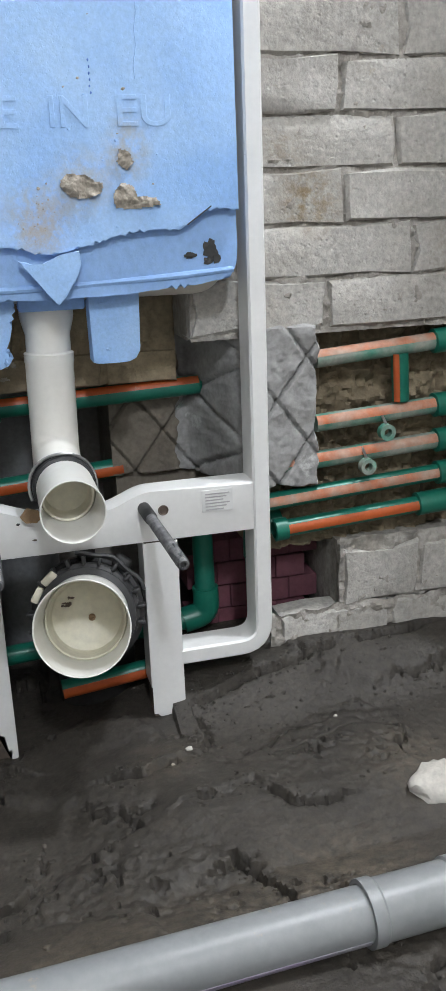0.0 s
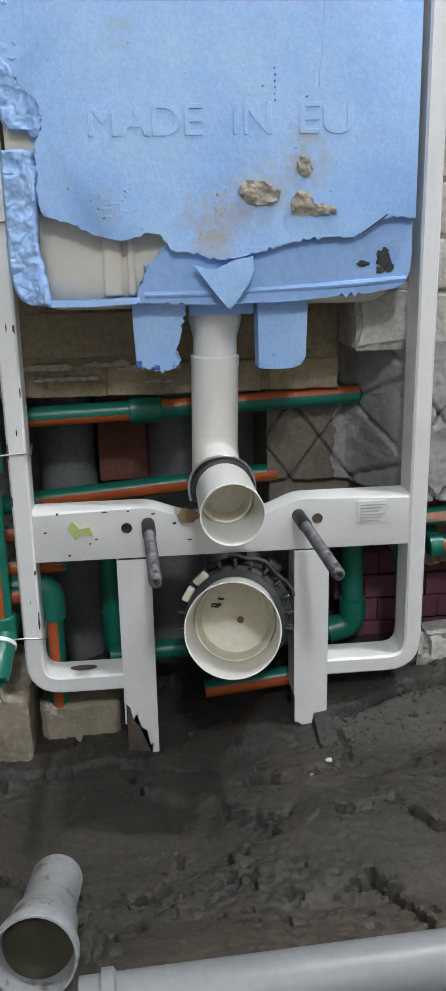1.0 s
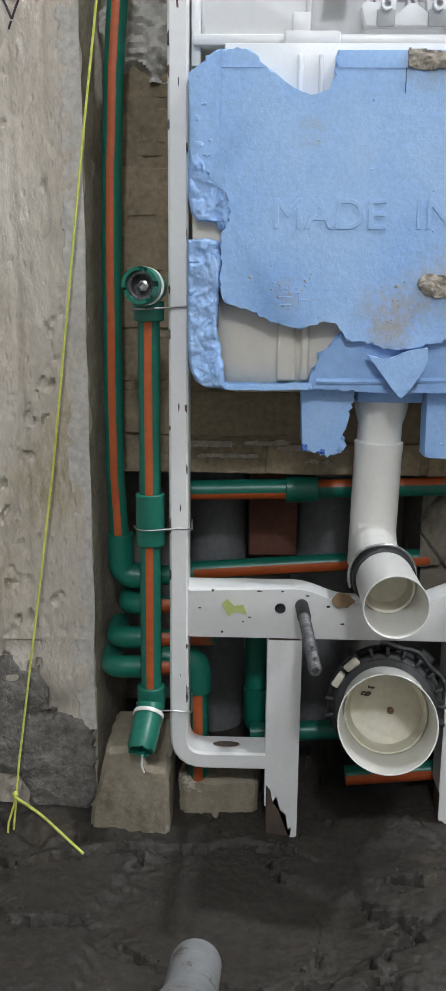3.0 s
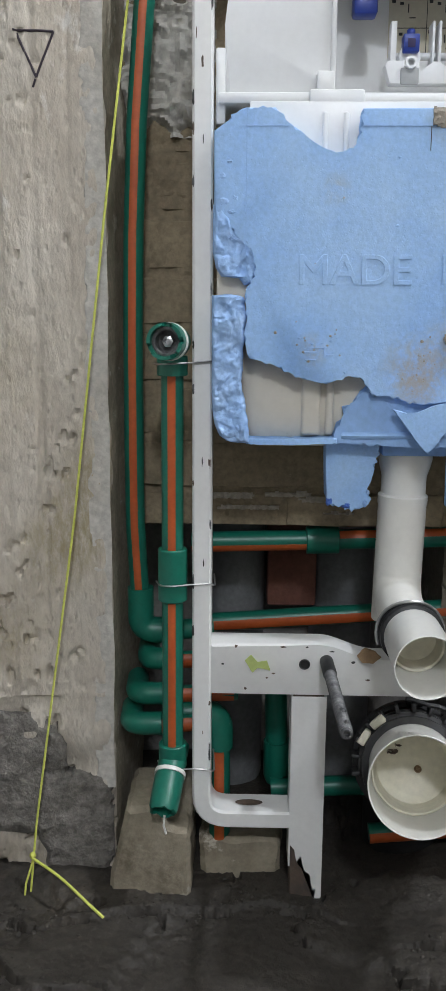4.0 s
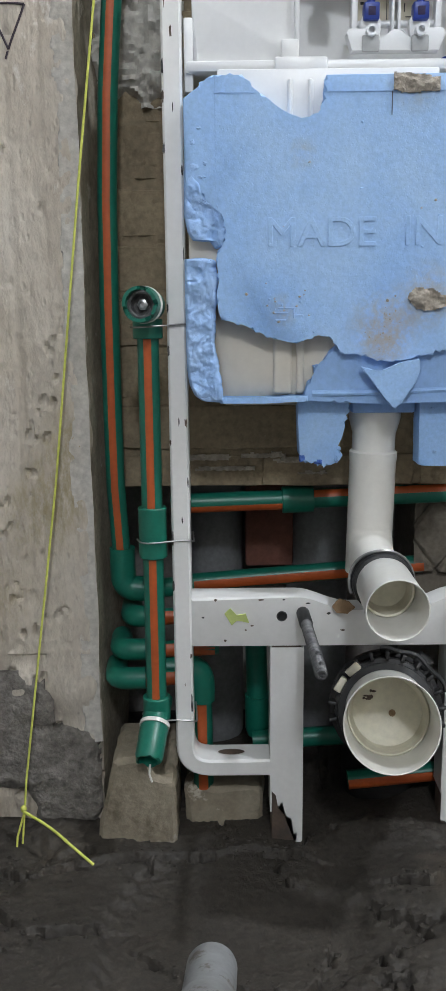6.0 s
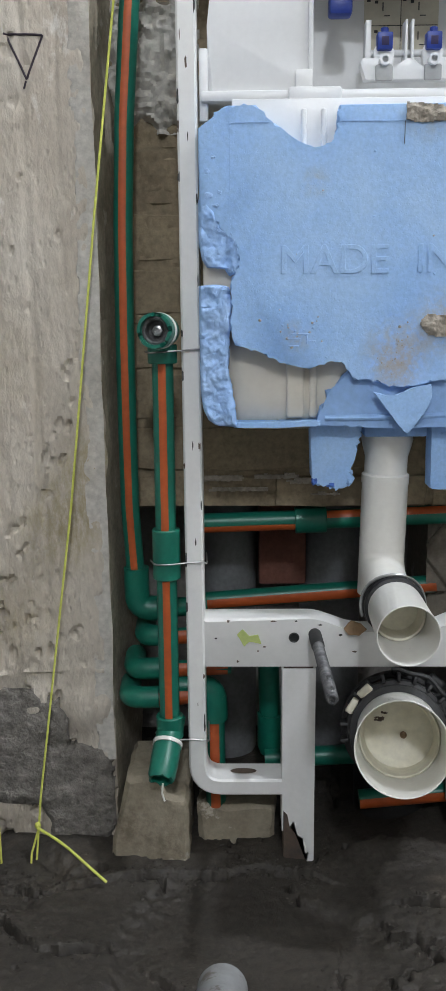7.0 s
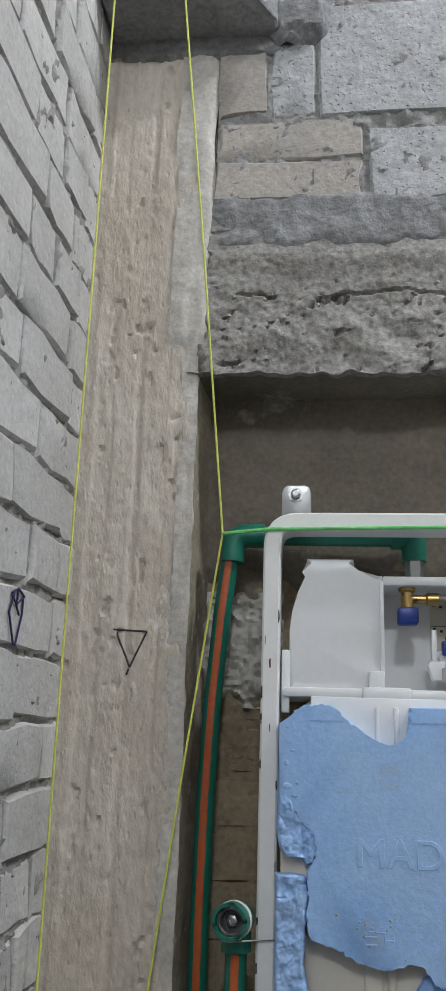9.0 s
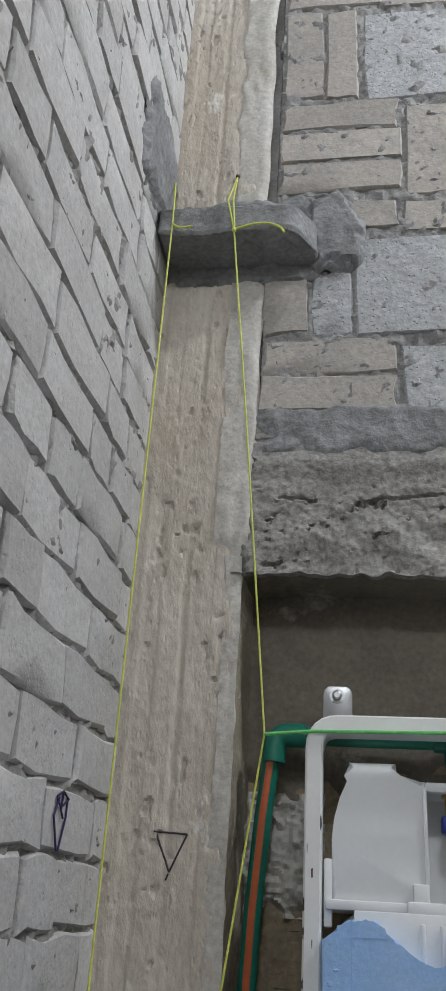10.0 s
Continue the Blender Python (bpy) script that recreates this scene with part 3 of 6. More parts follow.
# lintel: rough concrete with an eroded lower edge
def lintel_point(u, v):
    x = u
    k = v                      # 0 lower back edge, 1 lower front edge, 2 top
    drop = 0.010 * noise.noise((x * 14, 0, 2)) + 0.006 * noise.noise((x * 50, 0, 3))
    if k <= 1:
        return Vector((x, 0.20 + (FACE - 0.008 - 0.20) * k, 1.340 + drop * k + 0.004 * noise.noise((x * 40, k * 5, 1))))
    s = k - 1
    low = max(0.0, min(1.0, (0.62 - s) / 0.15))
    y = FACE - 0.006 + 0.006 * s + 0.030 * max(0.0, (-0.092 - x + 0.010 * noise.noise((0, 31, s * 9)) + 0.006 * noise.noise((0, 31, s * 30))) / 0.023) + 0.004 * noise.noise((x * 7, 4, s * 3)) + 0.0012 * noise.noise((x * 90, 2, s * 30))
    y += low * (0.007 * noise.noise((x * 18, 1, s * 6)) + 0.0022 * noise.noise((x * 60, 2, s * 16)) + 0.0012 * noise.noise((x * 150, 2, s * 36)))
    # torn crevices
    torn_ = noise.noise((x * 26, 6, s * 8)) + 0.55 * noise.noise((x * 80, 6, s * 22)) + 0.30 * noise.noise((x * 190, 6, s * 50))
    if torn_ > 0.50:
        y += 0.010 * low * min(1.0, (torn_ - 0.50) / 0.22)
    small = noise.noise((x * 85, 9, s * 24)) + 0.4 * noise.noise((x * 160, 9, s * 50))
    if small > 0.50:
        y += 0.004 * min(1.0, (small - 0.50) / 0.20) * (0.35 + 0.65 * low)
    # level cracks where it was poured in layers
    for at, d in ((0.48, 0.007), (0.90, 0.005)):
        off = abs(s - at - 0.045 * noise.noise((x * 9, at * 9, 1)) - 0.02 * noise.noise((x * 45, at * 9, 2)))
        if off < 0.014 and noise.noise((x * 12, at * 20, 5)) > -0.12:
            y += d * (1 - off / 0.014)
    # trowelled ledge
    y -= 0.005 * math.exp(-((s - 0.72 - 0.03 * noise.noise((x * 6, 1, 8))) / 0.07) ** 2)
    return Vector((x, y, 1.340 + drop * (1 - s) + 0.250 * s))


bm = grid_wall(-0.115, 0.55, 0, 2, 0.0026, 0.0095, lintel_point)
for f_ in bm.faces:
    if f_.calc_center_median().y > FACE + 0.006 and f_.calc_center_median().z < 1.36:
        f_.material_index = 1       # underside in the darker brown of the recess
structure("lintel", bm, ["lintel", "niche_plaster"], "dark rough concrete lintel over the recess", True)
structure("lintel_end", a_box((0.55, FACE - 0.004, 1.345), (1.0, 0.20, 1.59)), "lintel")


# ---- bricks ----
def brick_mesh(name, size, mat, seed, jitter=0.003, chamfer=0.006):
    """A chipped brick of 50 triangles: an uneven ten-sided face with worn edges. Faces -y; centred on its front face."""
    rng = random.Random(seed)
    w, h = size[0] / 2, size[2] / 2
    base = [(-w, -h), (-w * 0.35, -h), (w * 0.4, -h), (w, -h), (w, h * 0.1), (w, h), (w * 0.3, h), (-w * 0.45, h), (-w, h), (-w, -h * 0.15)]
    ring = [(x + rng.uniform(-jitter, jitter), z + rng.uniform(-jitter, jitter)) for x, z in base]
    bm = bmesh.new()
    back = [bm.verts.new((x, size[1], z)) for x, z in ring]
    rim = [bm.verts.new((x, chamfer * rng.uniform(0.5, 1.4), z)) for x, z in ring]
    face = []
    for x, z in ring:
        cut = chamfer * rng.uniform(0.4, 1.0)
        face.append(bm.verts.new((x - math.copysign(min(cut, abs(x) * 0.9), x) * (1 if abs(x) > w * 0.9 else 0), rng.uniform(-jitter, jitter) * 0.2, z - math.copysign(min(cut, abs(z) * 0.9), z) * (1 if abs(z) > h * 0.9 else 0))))
    mid = bm.verts.new((rng.uniform(-w, w) * 0.3, rng.uniform(-jitter, jitter) * 0.25, rng.uniform(-h, h) * 0.2))
    for i in range(10):
        j = (i + 1) % 10
        bm.faces.new((face[i], face[j], mid))
        bm.faces.new((rim[i], rim[j], face[j], face[i]))
        bm.faces.new((back[i], back[j], rim[j], rim[i]))
    return finish(name, bm, mat, True)


def lay(parent, mesh, x, y, z, rz=0.0, tilt=0.0, scale=(1, 1, 1)):
    ob = new("brick", mesh)
    ob.parent = parent
    ob.matrix_basis = Matrix.Translation((x, y, z)) @ Euler((0, radians(tilt), radians(rz))).to_matrix().to_4x4() @ Matrix.Diagonal((*scale, 1))
    return ob


# damp cement render over the upper back of the recess, with a flaking edge
def render_point(x, z):
    e = (z - 1.075) + 0.05 * noise.noise((x * 9, 0, 3)) + 0.02 * noise.noise((x * 30, 0, 4))
    y = NICHE_BACK - 0.010 + 0.006 * noise.noise((x * 12, 1, z * 12)) + 0.002 * noise.noise((x * 60, 2, z * 60))
    if e < 0.02:
        y += 0.014 * min(1.0, 1 - e / 0.02)
    return Vector((x, y, z))


structure("niche_render", grid_wall(-0.11, 0.42, 1.02, 1.40, 0.005, 0.005, render_point), "niche_plaster", "damp brown-grey cement render on the upper recess", True)


def flake_point(x, z):
    e = min(x + 0.098, 0.020 - x, z - 0.905, 1.045 - z) + 0.016 * noise.noise((x * 40, 6, z * 40))
    return Vector((x, NICHE_BACK - 0.012 + 0.011 * noise.noise((x * 50, 1, z * 50)) + 0.008 * noise.noise((x * 120, 1, z * 120)) + (0.016 * min(1.0, 1 - e / 0.008) if e < 0.008 else 0), z))


structure("niche_patch", grid_wall(-0.098, 0.020, 0.895, 1.055, 0.003, 0.003, flake_point), "plaster", "flaked pale plaster patch on the brown brick", True)


def mortar_sheet(u0, u1, v0, v1, base, amp, place, step=0.006, seed=0.0):
    """Uneven jointing that comes up to the brick faces here and there."""
    def at(u, v):
        d = base + amp * noise.noise((u * 30, seed, v * 30)) + amp * 0.8 * noise.noise((u * 75, seed + 2, v * 75)) + amp * 0.4 * noise.noise((u * 160, seed + 4, v * 160))
        return place(u, v, d)
    return grid_wall(u0, u1, v0, v1, step, step, at)


structure("mortar_right", mortar_sheet(0.42, 0.86, 0.478, 1.0, FACE + 0.0150, 0.0062, lambda u, v, d: Vector((u, d, v)), 0.004, 1), "white_mortar", "", True)
structure("mortar_low_end", mortar_sheet(0.618, 0.86, 0.096, 0.192, FACE + 0.0170, 0.008, lambda u, v, d: Vector((u, d, v + 0.012 * noise.noise((u * 25, 0, 1)))), 0.004, 8), "white_mortar", "", True)
structure("mortar_low", mortar_sheet(0.515, 0.86, -0.02, 0.096, FACE + 0.0150, 0.008, lambda u, v, d: Vector((u, d, v + 0.012 * noise.noise((u * 25, 0, 1)))), 0.004, 2), "white_mortar", "", True)
structure("mortar_upper", mortar_sheet(-0.095, 0.32, 1.555, 2.85, FACE + 0.0030, 0.0075, lambda u, v, d: Vector((u, d + (0.022 if u < (-0.073 if v > 2.05 else -0.088) + 0.005 * noise.noise((0, 1, v * 14)) else 0), v)), 0.005, 3), "block_mortar", "", True)
structure("mortar_left", mortar_sheet(-0.80, 0.06, 0.55, 2.85, LEFT - 0.0075, 0.0095, lambda u, v, d: Vector((d, u, v)), 0.006, 4), "mortar", "", True)
structure("mortar_niche", mortar_sheet(-0.10, 0.42, 0.418, 1.05, NICHE_BACK + 0.002, 0.005, lambda u, v, d: Vector((u, d, v)), 0.005, 5), "brown_brick", "", True)
structure("mortar_chase", mortar_sheet(0.50, 0.86, 0.18, 0.485, 0.100, 0.016, lambda u, v, d: Vector((u, d, v)), 0.004, 6), "brown_brick", "", True)


# dried mortar left along a joint of the recess
for k, (x0, x1, z0, z1) in enumerate(((0.006, 0.075, 0.452, 0.462), (0.082, 0.150, 0.455, 0.463), (0.020, 0.110, 0.438, 0.445), (0.130, 0.215, 0.448, 0.458), (0.160, 0.205, 0.432, 0.438))):
    solo("mortar_smear", crust([(x0, (z0 + z1) / 2), (x0 + 0.02, z1), ((x0 + x1) / 2, z1 - 0.002), (x1 - 0.01, z1), (x1, z0 + 0.003), (x1 - 0.02, z0), ((x0 + x1) / 2, z0 + 0.002), (x0 + 0.01, z0)], NICHE_BACK - 0.001, 0.004, 20 + k, 0.0025, 0.7, 0.004), "dry_mortar", "pale dried mortar smeared over a joint of the recess", "mortar smear", "smears in the recess")


# ---- installation frame ----
def installation_frame():
    f = thing("installation_frame", "white powder-coated steel installation frame for a wall-hung toilet", "installation frame")
    # left and right halves of the bent tube frame: the lower rails end at the legs
    path = rounded_path([(0.118, 0.02, 0.083), (0.011, 0.02, 0.083), (0.011, 0.02, 1.122), (0.489, 0.02, 1.122), (0.489, 0.02, 0.083), (0.377, 0.02, 0.083)], 0.032, 6)
    bm = bmesh.new()
    ring_side = [(-0.011, 0.0), (-0.0085, -0.003), (0.0085, -0.003), (0.011, 0.0), (0.011, 0.04), (-0.011, 0.04)]
    rings = []
    for i, p in enumerate(path):
        d = (path[min(i + 1, len(path) - 1)] - path[max(i - 1, 0)]).normalized()
        side = d.cross(Vector((0, 1, 0))).normalized()
        rings.append([bm.verts.new(Vector((p.x, 0, p.z)) + side * a + Vector((0, b + 0.003, 0))) for a, b in ring_side])
    for r, s in zip(rings, rings[1:]):
        for j in range(6):
            bm.faces.new((r[j], r[(j + 1) % 6], s[(j + 1) % 6], s[j]))
    bm.faces.new(rings[0]), bm.faces.new(rings[-1][::-1])
    part("tube_frame", bm, "frame", f)

    # crossbar, sunk in the middle for the flush pipe
    top = [(0.020, 0.309), (0.150, 0.309)]
    for i in range(9):
        s = i / 8
        top.append((0.150 + 0.065 * s, 0.309 - 0.017 * (s * s * (3 - 2 * s))))
    top += [(0.285 - 0.002, 0.292)]
    for i in range(9):
        s = i / 8
        top.append((0.288 + 0.060 * s, 0.292 + 0.018 * (s * s * (3 - 2 * s))))
    top += [(0.480, 0.310)]
    outline = top + [(0.480, 0.2445), (0.020, 0.2455)]
    part("crossbar", slab(outline, 0.002, 0.040, 0.004), "frame", f)
    for x, z, name in ((0.132, 0.285, "bolt_hole"), (0.363, 0.285, "bolt_hole")):
        bm = lathe(bmesh.new(), [(0.0, 0.0), (0.0, 0.0050)], (x, 0.0015, z), (0, -1, 0), 20)
        lathe(bm, [(0.0, 0.0050), (0.0012, 0.0058), (0.0, 0.0066)], (x, 0.0015, z), (0, -1, 0), 20)
        part(name, bm, "black" if x < 0.2 else "rust", f)
    # slot in the lower rail
    bm = bmesh.new()
    bm.faces.new([bm.verts.new((0.069 + 0.017 * math.cos(a), 0.022 + 0.007 * math.sin(a), 0.0952)) for a in [i * math.pi / 10 for i in range(20)]])
    part("slot", bm, "rust", f)

    # two legs, with film torn off above the mortar
    for x0, x1, z0, seed in ((0.119, 0.158, -0.028, 1), (0.336, 0.377, -0.004, 2)):
        part("leg", a_box((x0 + 0.001, 0.0035, -0.06), (x1 - 0.001, 0.042, 0.2440), 0.003), "rust", f, "dirty steel foot of a leg")
        low = torn([(x0, z0 + 0.055 if seed == 1 else z0 + 0.012), (x1, z0), (x1, 0.2440), (x0, 0.2440)], 0.004, 0.006, seed, skip=(1, 2, 3))
        if seed == 1:
            low = [(x0, 0.052), (x0 + 0.006, 0.045), (x0 + 0.009, 0.028), (x0 + 0.014, 0.036), (x0 + 0.019, 0.016), (x0 + 0.026, 0.012),
                   (x0 + 0.029, -0.010), (x0 + 0.034, -0.006), (x0 + 0.031, -0.024), (x1, -0.034), (x1, 0.2440), (x0, 0.2440)]
        part("leg_cover", slab(low, 0.0005, 0.0034), "frame", f)
        part("leg_side", a_box((x1 - 0.0008, 0.001, max(z0, -0.02)), (x1 + 0.0012, 0.042, 0.2440)), "frame", f)
        part("leg_side", a_box((x0 - 0.0012, 0.001, z0 + 0.05), (x0 + 0.0008, 0.042, 0.2440)), "frame", f)
    # wall bracket with its bolt
    br = part("bracket", slab([(0.021, 1.131), (0.059, 1.131), (0.059, 1.165), (0.057, 1.172), (0.052, 1.176), (0.028, 1.176), (0.023, 1.172), (0.021, 1.165)], 0.026, 0.031, 0.001), "steel", f, "galvanised wall bracket")
    bm = lathe(bmesh.new(), [(0, 0.010), (0.002, 0.010), (0.002, 0.0062), (0.008, 0.0062), (0.010, 0.004), (0.010, 0)], (0.039, 0.026, 1.163), (0, -1, 0), 8)
    part("bolt", bm, "steel", br, "shiny bolt head")
    # small screw on the right leg
    bm = lathe(bmesh.new(), [(0, 0.004), (0.012, 0.004), (0.012, 0.006), (0.016, 0.006), (0.016, 0)], (0.377, 0.015, 0.022), (1, 0, 0), 10)
    part("screw", bm, "steel", f)
    # sticker with unreadable print
    st = part("sticker", a_box((0.412, 0.0006, 0.276), (0.451, 0.0018, 0.304)), "sticker", f, "white printed sticker")
    for i in range(6):
        z = 0.299 - 0.004 * i
        part("print_line", a_box((0.416, 0.0001, z - 0.0008), (0.447 - 0.004 * (i % 3), 0.0007, z + 0.0008)), "sticker_ink", st)
    # scrap of tape
    out = torn([(0.062, 0.289), (0.071, 0.274), (0.077, 0.280), (0.092, 0.277), (0.088, 0.289), (0.077, 0.287), (0.069, 0.296)], 0.004, 0.0008, 3)
    part("tape_scrap", slab(out, 0.0002, 0.0021), "tape", f, "yellow-green scrap of tape")
    # chipped paint on the left upright and the crossbar
    rng = random.Random(31)
    for k in range(34):
        if k < 24:
            x, z = (rng.choice([0.0012, 0.0205, rng.uniform(0.002, 0.02)]), rng.uniform(0.14, 1.10))
            w_, h_ = rng.uniform(0.0006, 0.0016), rng.uniform(0.002, 0.009)
        else:
            x, z = rng.uniform(0.03, 0.21), rng.choice([0.306, rng.uniform(0.252, 0.304)])
            w_, h_ = rng.uniform(0.001, 0.004), rng.uniform(0.0008, 0.002)
        part("paint_chip", lump((x, 0.0003 if k < 24 else 0.0021, z), (w_, 0.0005, h_), k, 0.5, 2), rng.choice(["rust", "rod", "label_ink"]), f)
    return f


installation_frame()


def stud(base, tip):
    """A dirty threaded rod that sticks out of the crossbar."""
    t = thing("threaded_rod", "dark dirty threaded rod sticking out of the white crossbar", "threaded rod", group="fixing rods")
    base, tip = Vector(base), Vector(tip)
    axis = (tip - base).normalized()
    long_ = (tip - base).length + 0.012
    start = base - axis * 0.012
    prof = [(0.0, 0.0), (0.0, 0.0050)]
    d = 0.0
    while d < long_ - 0.006:
        prof += [(d, 0.0069), (d + 0.0011, 0.0061)]
        d += 0.0022
    prof += [(long_ - 0.002, 0.0066), (long_, 0.0048), (long_, 0.0030), (long_ - 0.005, 0.0026), (long_ - 0.005, 0.0)]
    part("rod", lathe(bmesh.new(), prof, start, axis, 16), "rod", t)
    part("sleeve", lathe(bmesh.new(), [(0.0, 0.0068), (0.0, 0.0080), (0.046, 0.0080), (0.048, 0.0068)], start + axis * 0.008, axis, 16), "black", t)
    for k, (d, w_) in enumerate(((0.78, 0.003), (0.93, 0.003))):
        part("mortar_crust", lump(base.lerp(tip, d) + Vector((0.001, 0, 0.0055)), (w_, w_ * 1.8, 0.0028), 4 + k + base.x * 30, 0.5, 2), "rod", t, "dirt stuck on the rod")
    return t


stud((0.1575, 0.002, 0.289), (0.1595, -0.197, 0.294))
stud((0.3395, 0.002, 0.290), (0.3430, -0.200, 0.292))

# ---- waste connection ----
w = thing("waste_connector", "white capped waste outlet pipe in a black rubber collar", "waste pipe")
wc = Vector((0.2660, 0.032, 0.1540))        # back end of the straight pipe, which leans up towards its mouth
ax = Vector((-0.14, -1, 0.34)).normalized()
wide_ = Vector((0, 0, 1)).cross(ax).normalized()
high_ = ax.cross(wide_)


def round_pipe(a, d, r):
    """A place on the waste pipe: angle, distance along it, distance from its axis."""
    return wc + ax * d + wide_ * r * math.cos(a) + high_ * r * math.sin(a)


outer = [(0.0, 0.0495), (0.12, 0.0502), (0.190, 0.0513), (0.1975, 0.0516), (0.2000, 0.0520), (0.2005, 0.0514), (0.2000, 0.0504), (0.12, 0.0484), (0.050, 0.0472)]
part("pipe", lathe(bmesh.new(), outer, wc, ax, 56), "pvc", w)
cap = part("cap", lathe(bmesh.new(), [(0.104, 0.0480), (0.106, 0.0465), (0.1055, 0.0452), (0.098, 0.0440), (0.078, 0.0425), (0.073, 0.0410), (0.0725, 0.030), (0.0715, 0.0285), (0.0715, 0.0)], wc, ax, 44), "cream", w, "dirty cream protective cap")
part("nub", lathe(bmesh.new(), [(0.0715, 0.0042), (0.074, 0.0042), (0.0745, 0.0030), (0.0735, 0.0022), (0.0735, 0.0)], wc + wide_ * 0.006 - high_ * 0.002, ax, 16), "card", cap, "small grey-brown moulded nub")
rng = random.Random(14)
for k in range(7):
    at = round_pipe(radians(rng.gauss(132, 12)), 0.0722, rng.uniform(0.024, 0.034))
    part("dirt_spot", lump(at, (rng.uniform(0.0015, 0.0036), 0.0008, rng.uniform(0.001, 0.0026)), 6 + k, 0.6, 2), "rust", cap, "dirt stuck on the cap")
part("collar", lathe(bmesh.new(), [(0.050, 0.050), (0.050, 0.0590), (0.060, 0.0620), (0.066, 0.0620), (0.068, 0.0570), (0.082, 0.0560), (0.084, 0.0585), (0.089, 0.0580), (0.091, 0.0505)], wc, ax, 48), "black", w, "black rubber collar")
ring = part("clamp", lathe(bmesh.new(), [(0.0, 0.050), (0.0, 0.068), (0.010, 0.0705), (0.032, 0.069), (0.034, 0.0640), (0.050, 0.0630), (0.050, 0.052)], wc, ax, 44), "black", w, "black ribbed pipe clamp")
for k in range(13):
    a = radians(-12 + 17 * k)
    c = round_pipe(a, 0.046, 0.0655)
    bm = a_box((-0.0022, -0.024, -0.005), (0.0022, 0.024, 0.005), 0.001)
    turn = Matrix((wide_ * math.sin(a) - high_ * math.cos(a), -ax, wide_ * math.cos(a) + high_ * math.sin(a))).transposed().to_4x4()
    bmesh.ops.transform(bm, matrix=Matrix.Translation(c) @ turn, verts=bm.verts[:])
    part("rib", bm, "black", ring)
arch = [round_pipe(radians(20 + 7 * i), 0.066, 0.074 + 0.002 * math.sin(i * 1.3)) for i in range(12)]
part("bridge", tube(arch, 0.0028, 8), "black", ring)
for a, d, up_ in ((52, 0.030, 0.083), (88, 0.030, 0.082)):
    a = radians(a)
    bm = a_box((-0.011, -0.008, -0.009), (0.011, 0.008, 0.009), 0.004, 3)
    turn = Matrix((wide_ * math.sin(a) - high_ * math.cos(a), -ax, wide_ * math.cos(a) + high_ * math.sin(a))).transposed().to_4x4()
    bmesh.ops.transform(bm, matrix=Matrix.Translation(round_pipe(a, d, 0.074)) @ turn, verts=bm.verts[:])
    part("lug", bm, "black", ring)
for a in (131, 153):
    a = radians(a)
    bm = a_box((-0.0095, -0.006, -0.0045), (0.0095, 0.006, 0.0045), 0.0018)
    for q in bm.verts:
        q.co += Vector((noisy(q.co, 90, 0.002, a), 0, noisy(q.co, 90, 0.002, a + 2)))
    turn = Matrix((wide_ * math.sin(a) - high_ * math.cos(a), -ax, wide_ * math.cos(a) + high_ * math.sin(a))).transposed().to_4x4()
    bmesh.ops.transform(bm, matrix=Matrix.Translation(round_pipe(a, 0.074, 0.0630)) @ turn, verts=bm.verts[:])
    part("tab", bm, "cream", w, "cream plastic tab")
part("bend", tube(rounded_path([wc + ax * 0.01, wc - ax * 0.10, wc - ax * 0.10 + Vector((0, 0, -0.26))], 0.07, 8), 0.054, 28), "black", w, "black waste bend")

# ---- flush pipe ----
fp = thing("flush_pipe", "white plastic flush pipe with a bend and open end", "flush pipe")
part("pipe", lathe(bmesh.new(), [(0.0, 0.029), (0.035, 0.030), (0.062, 0.0315), (0.070, 0.0300), (0.084, 0.0262), (0.104, 0.0262), (0.106, 0.0292), (0.116, 0.0292), (0.119, 0.0284), (0.26, 0.0284)], (0.249, 0.055, 0.585), (-0.02, 0, -1), 36), "pvc", fp)
bend = rounded_path([(0.2455, 0.055, 0.43), (0.2445, 0.055, 0.352), (0.2410, -0.060, 0.349)], 0.05, 8)
part("elbow", tube(bend, 0.0280, 32), "pvc", fp)
part("outlet", lathe(bmesh.new(), [(0.0, 0.0275), (0.012, 0.0312), (0.106, 0.0325), (0.110, 0.0334), (0.1105, 0.0328), (0.110, 0.0320), (0.05, 0.0302), (0.020, 0.0285)], (0.2420, -0.054, 0.3490), (-0.012, -1, 0.0), 40), "pvc", fp)
part("plug", lathe(bmesh.new(), [(0.046, 0.0300), (0.049, 0.0285), (0.048, 0.0262), (0.036, 0.0245), (0.030, 0.0230), (0.0295, 0.0)], (0.2420, -0.054, 0.3490), (-0.012, -1, 0.0), 36), "cream", fp, "cream protective plug")
part("sealing_ring", lathe(bmesh.new(), [(0.000, 0.027), (0.000, 0.0340), (0.006, 0.0362), (0.010, 0.0330), (0.014, 0.0352), (0.021, 0.0345), (0.023, 0.030)], (0.2420, -0.054, 0.3490), (-0.012, -1, 0.0), 36), "black", fp, "black sealing ring")
part("clip", tube([Vector((0.2405 + 0.0368 * math.cos(a), -0.064 + 0.003 * math.sin(a * 3), 0.3490 + 0.0368 * math.sin(a))) for a in [radians(-20 + 11 * i) for i in range(21)]], 0.0018, 8), "wire", fp, "steel spring clip")

scrap = torn([(0.192, 0.299), (0.201, 0.309), (0.213, 0.305), (0.220, 0.298), (0.211, 0.290), (0.198, 0.291)], 0.004, 0.0008, 7)
solo("cardboard_scrap", slab(scrap, -0.006, -0.0035), "card", "torn brown cardboard scrap tucked behind the flush pipe", "scrap")

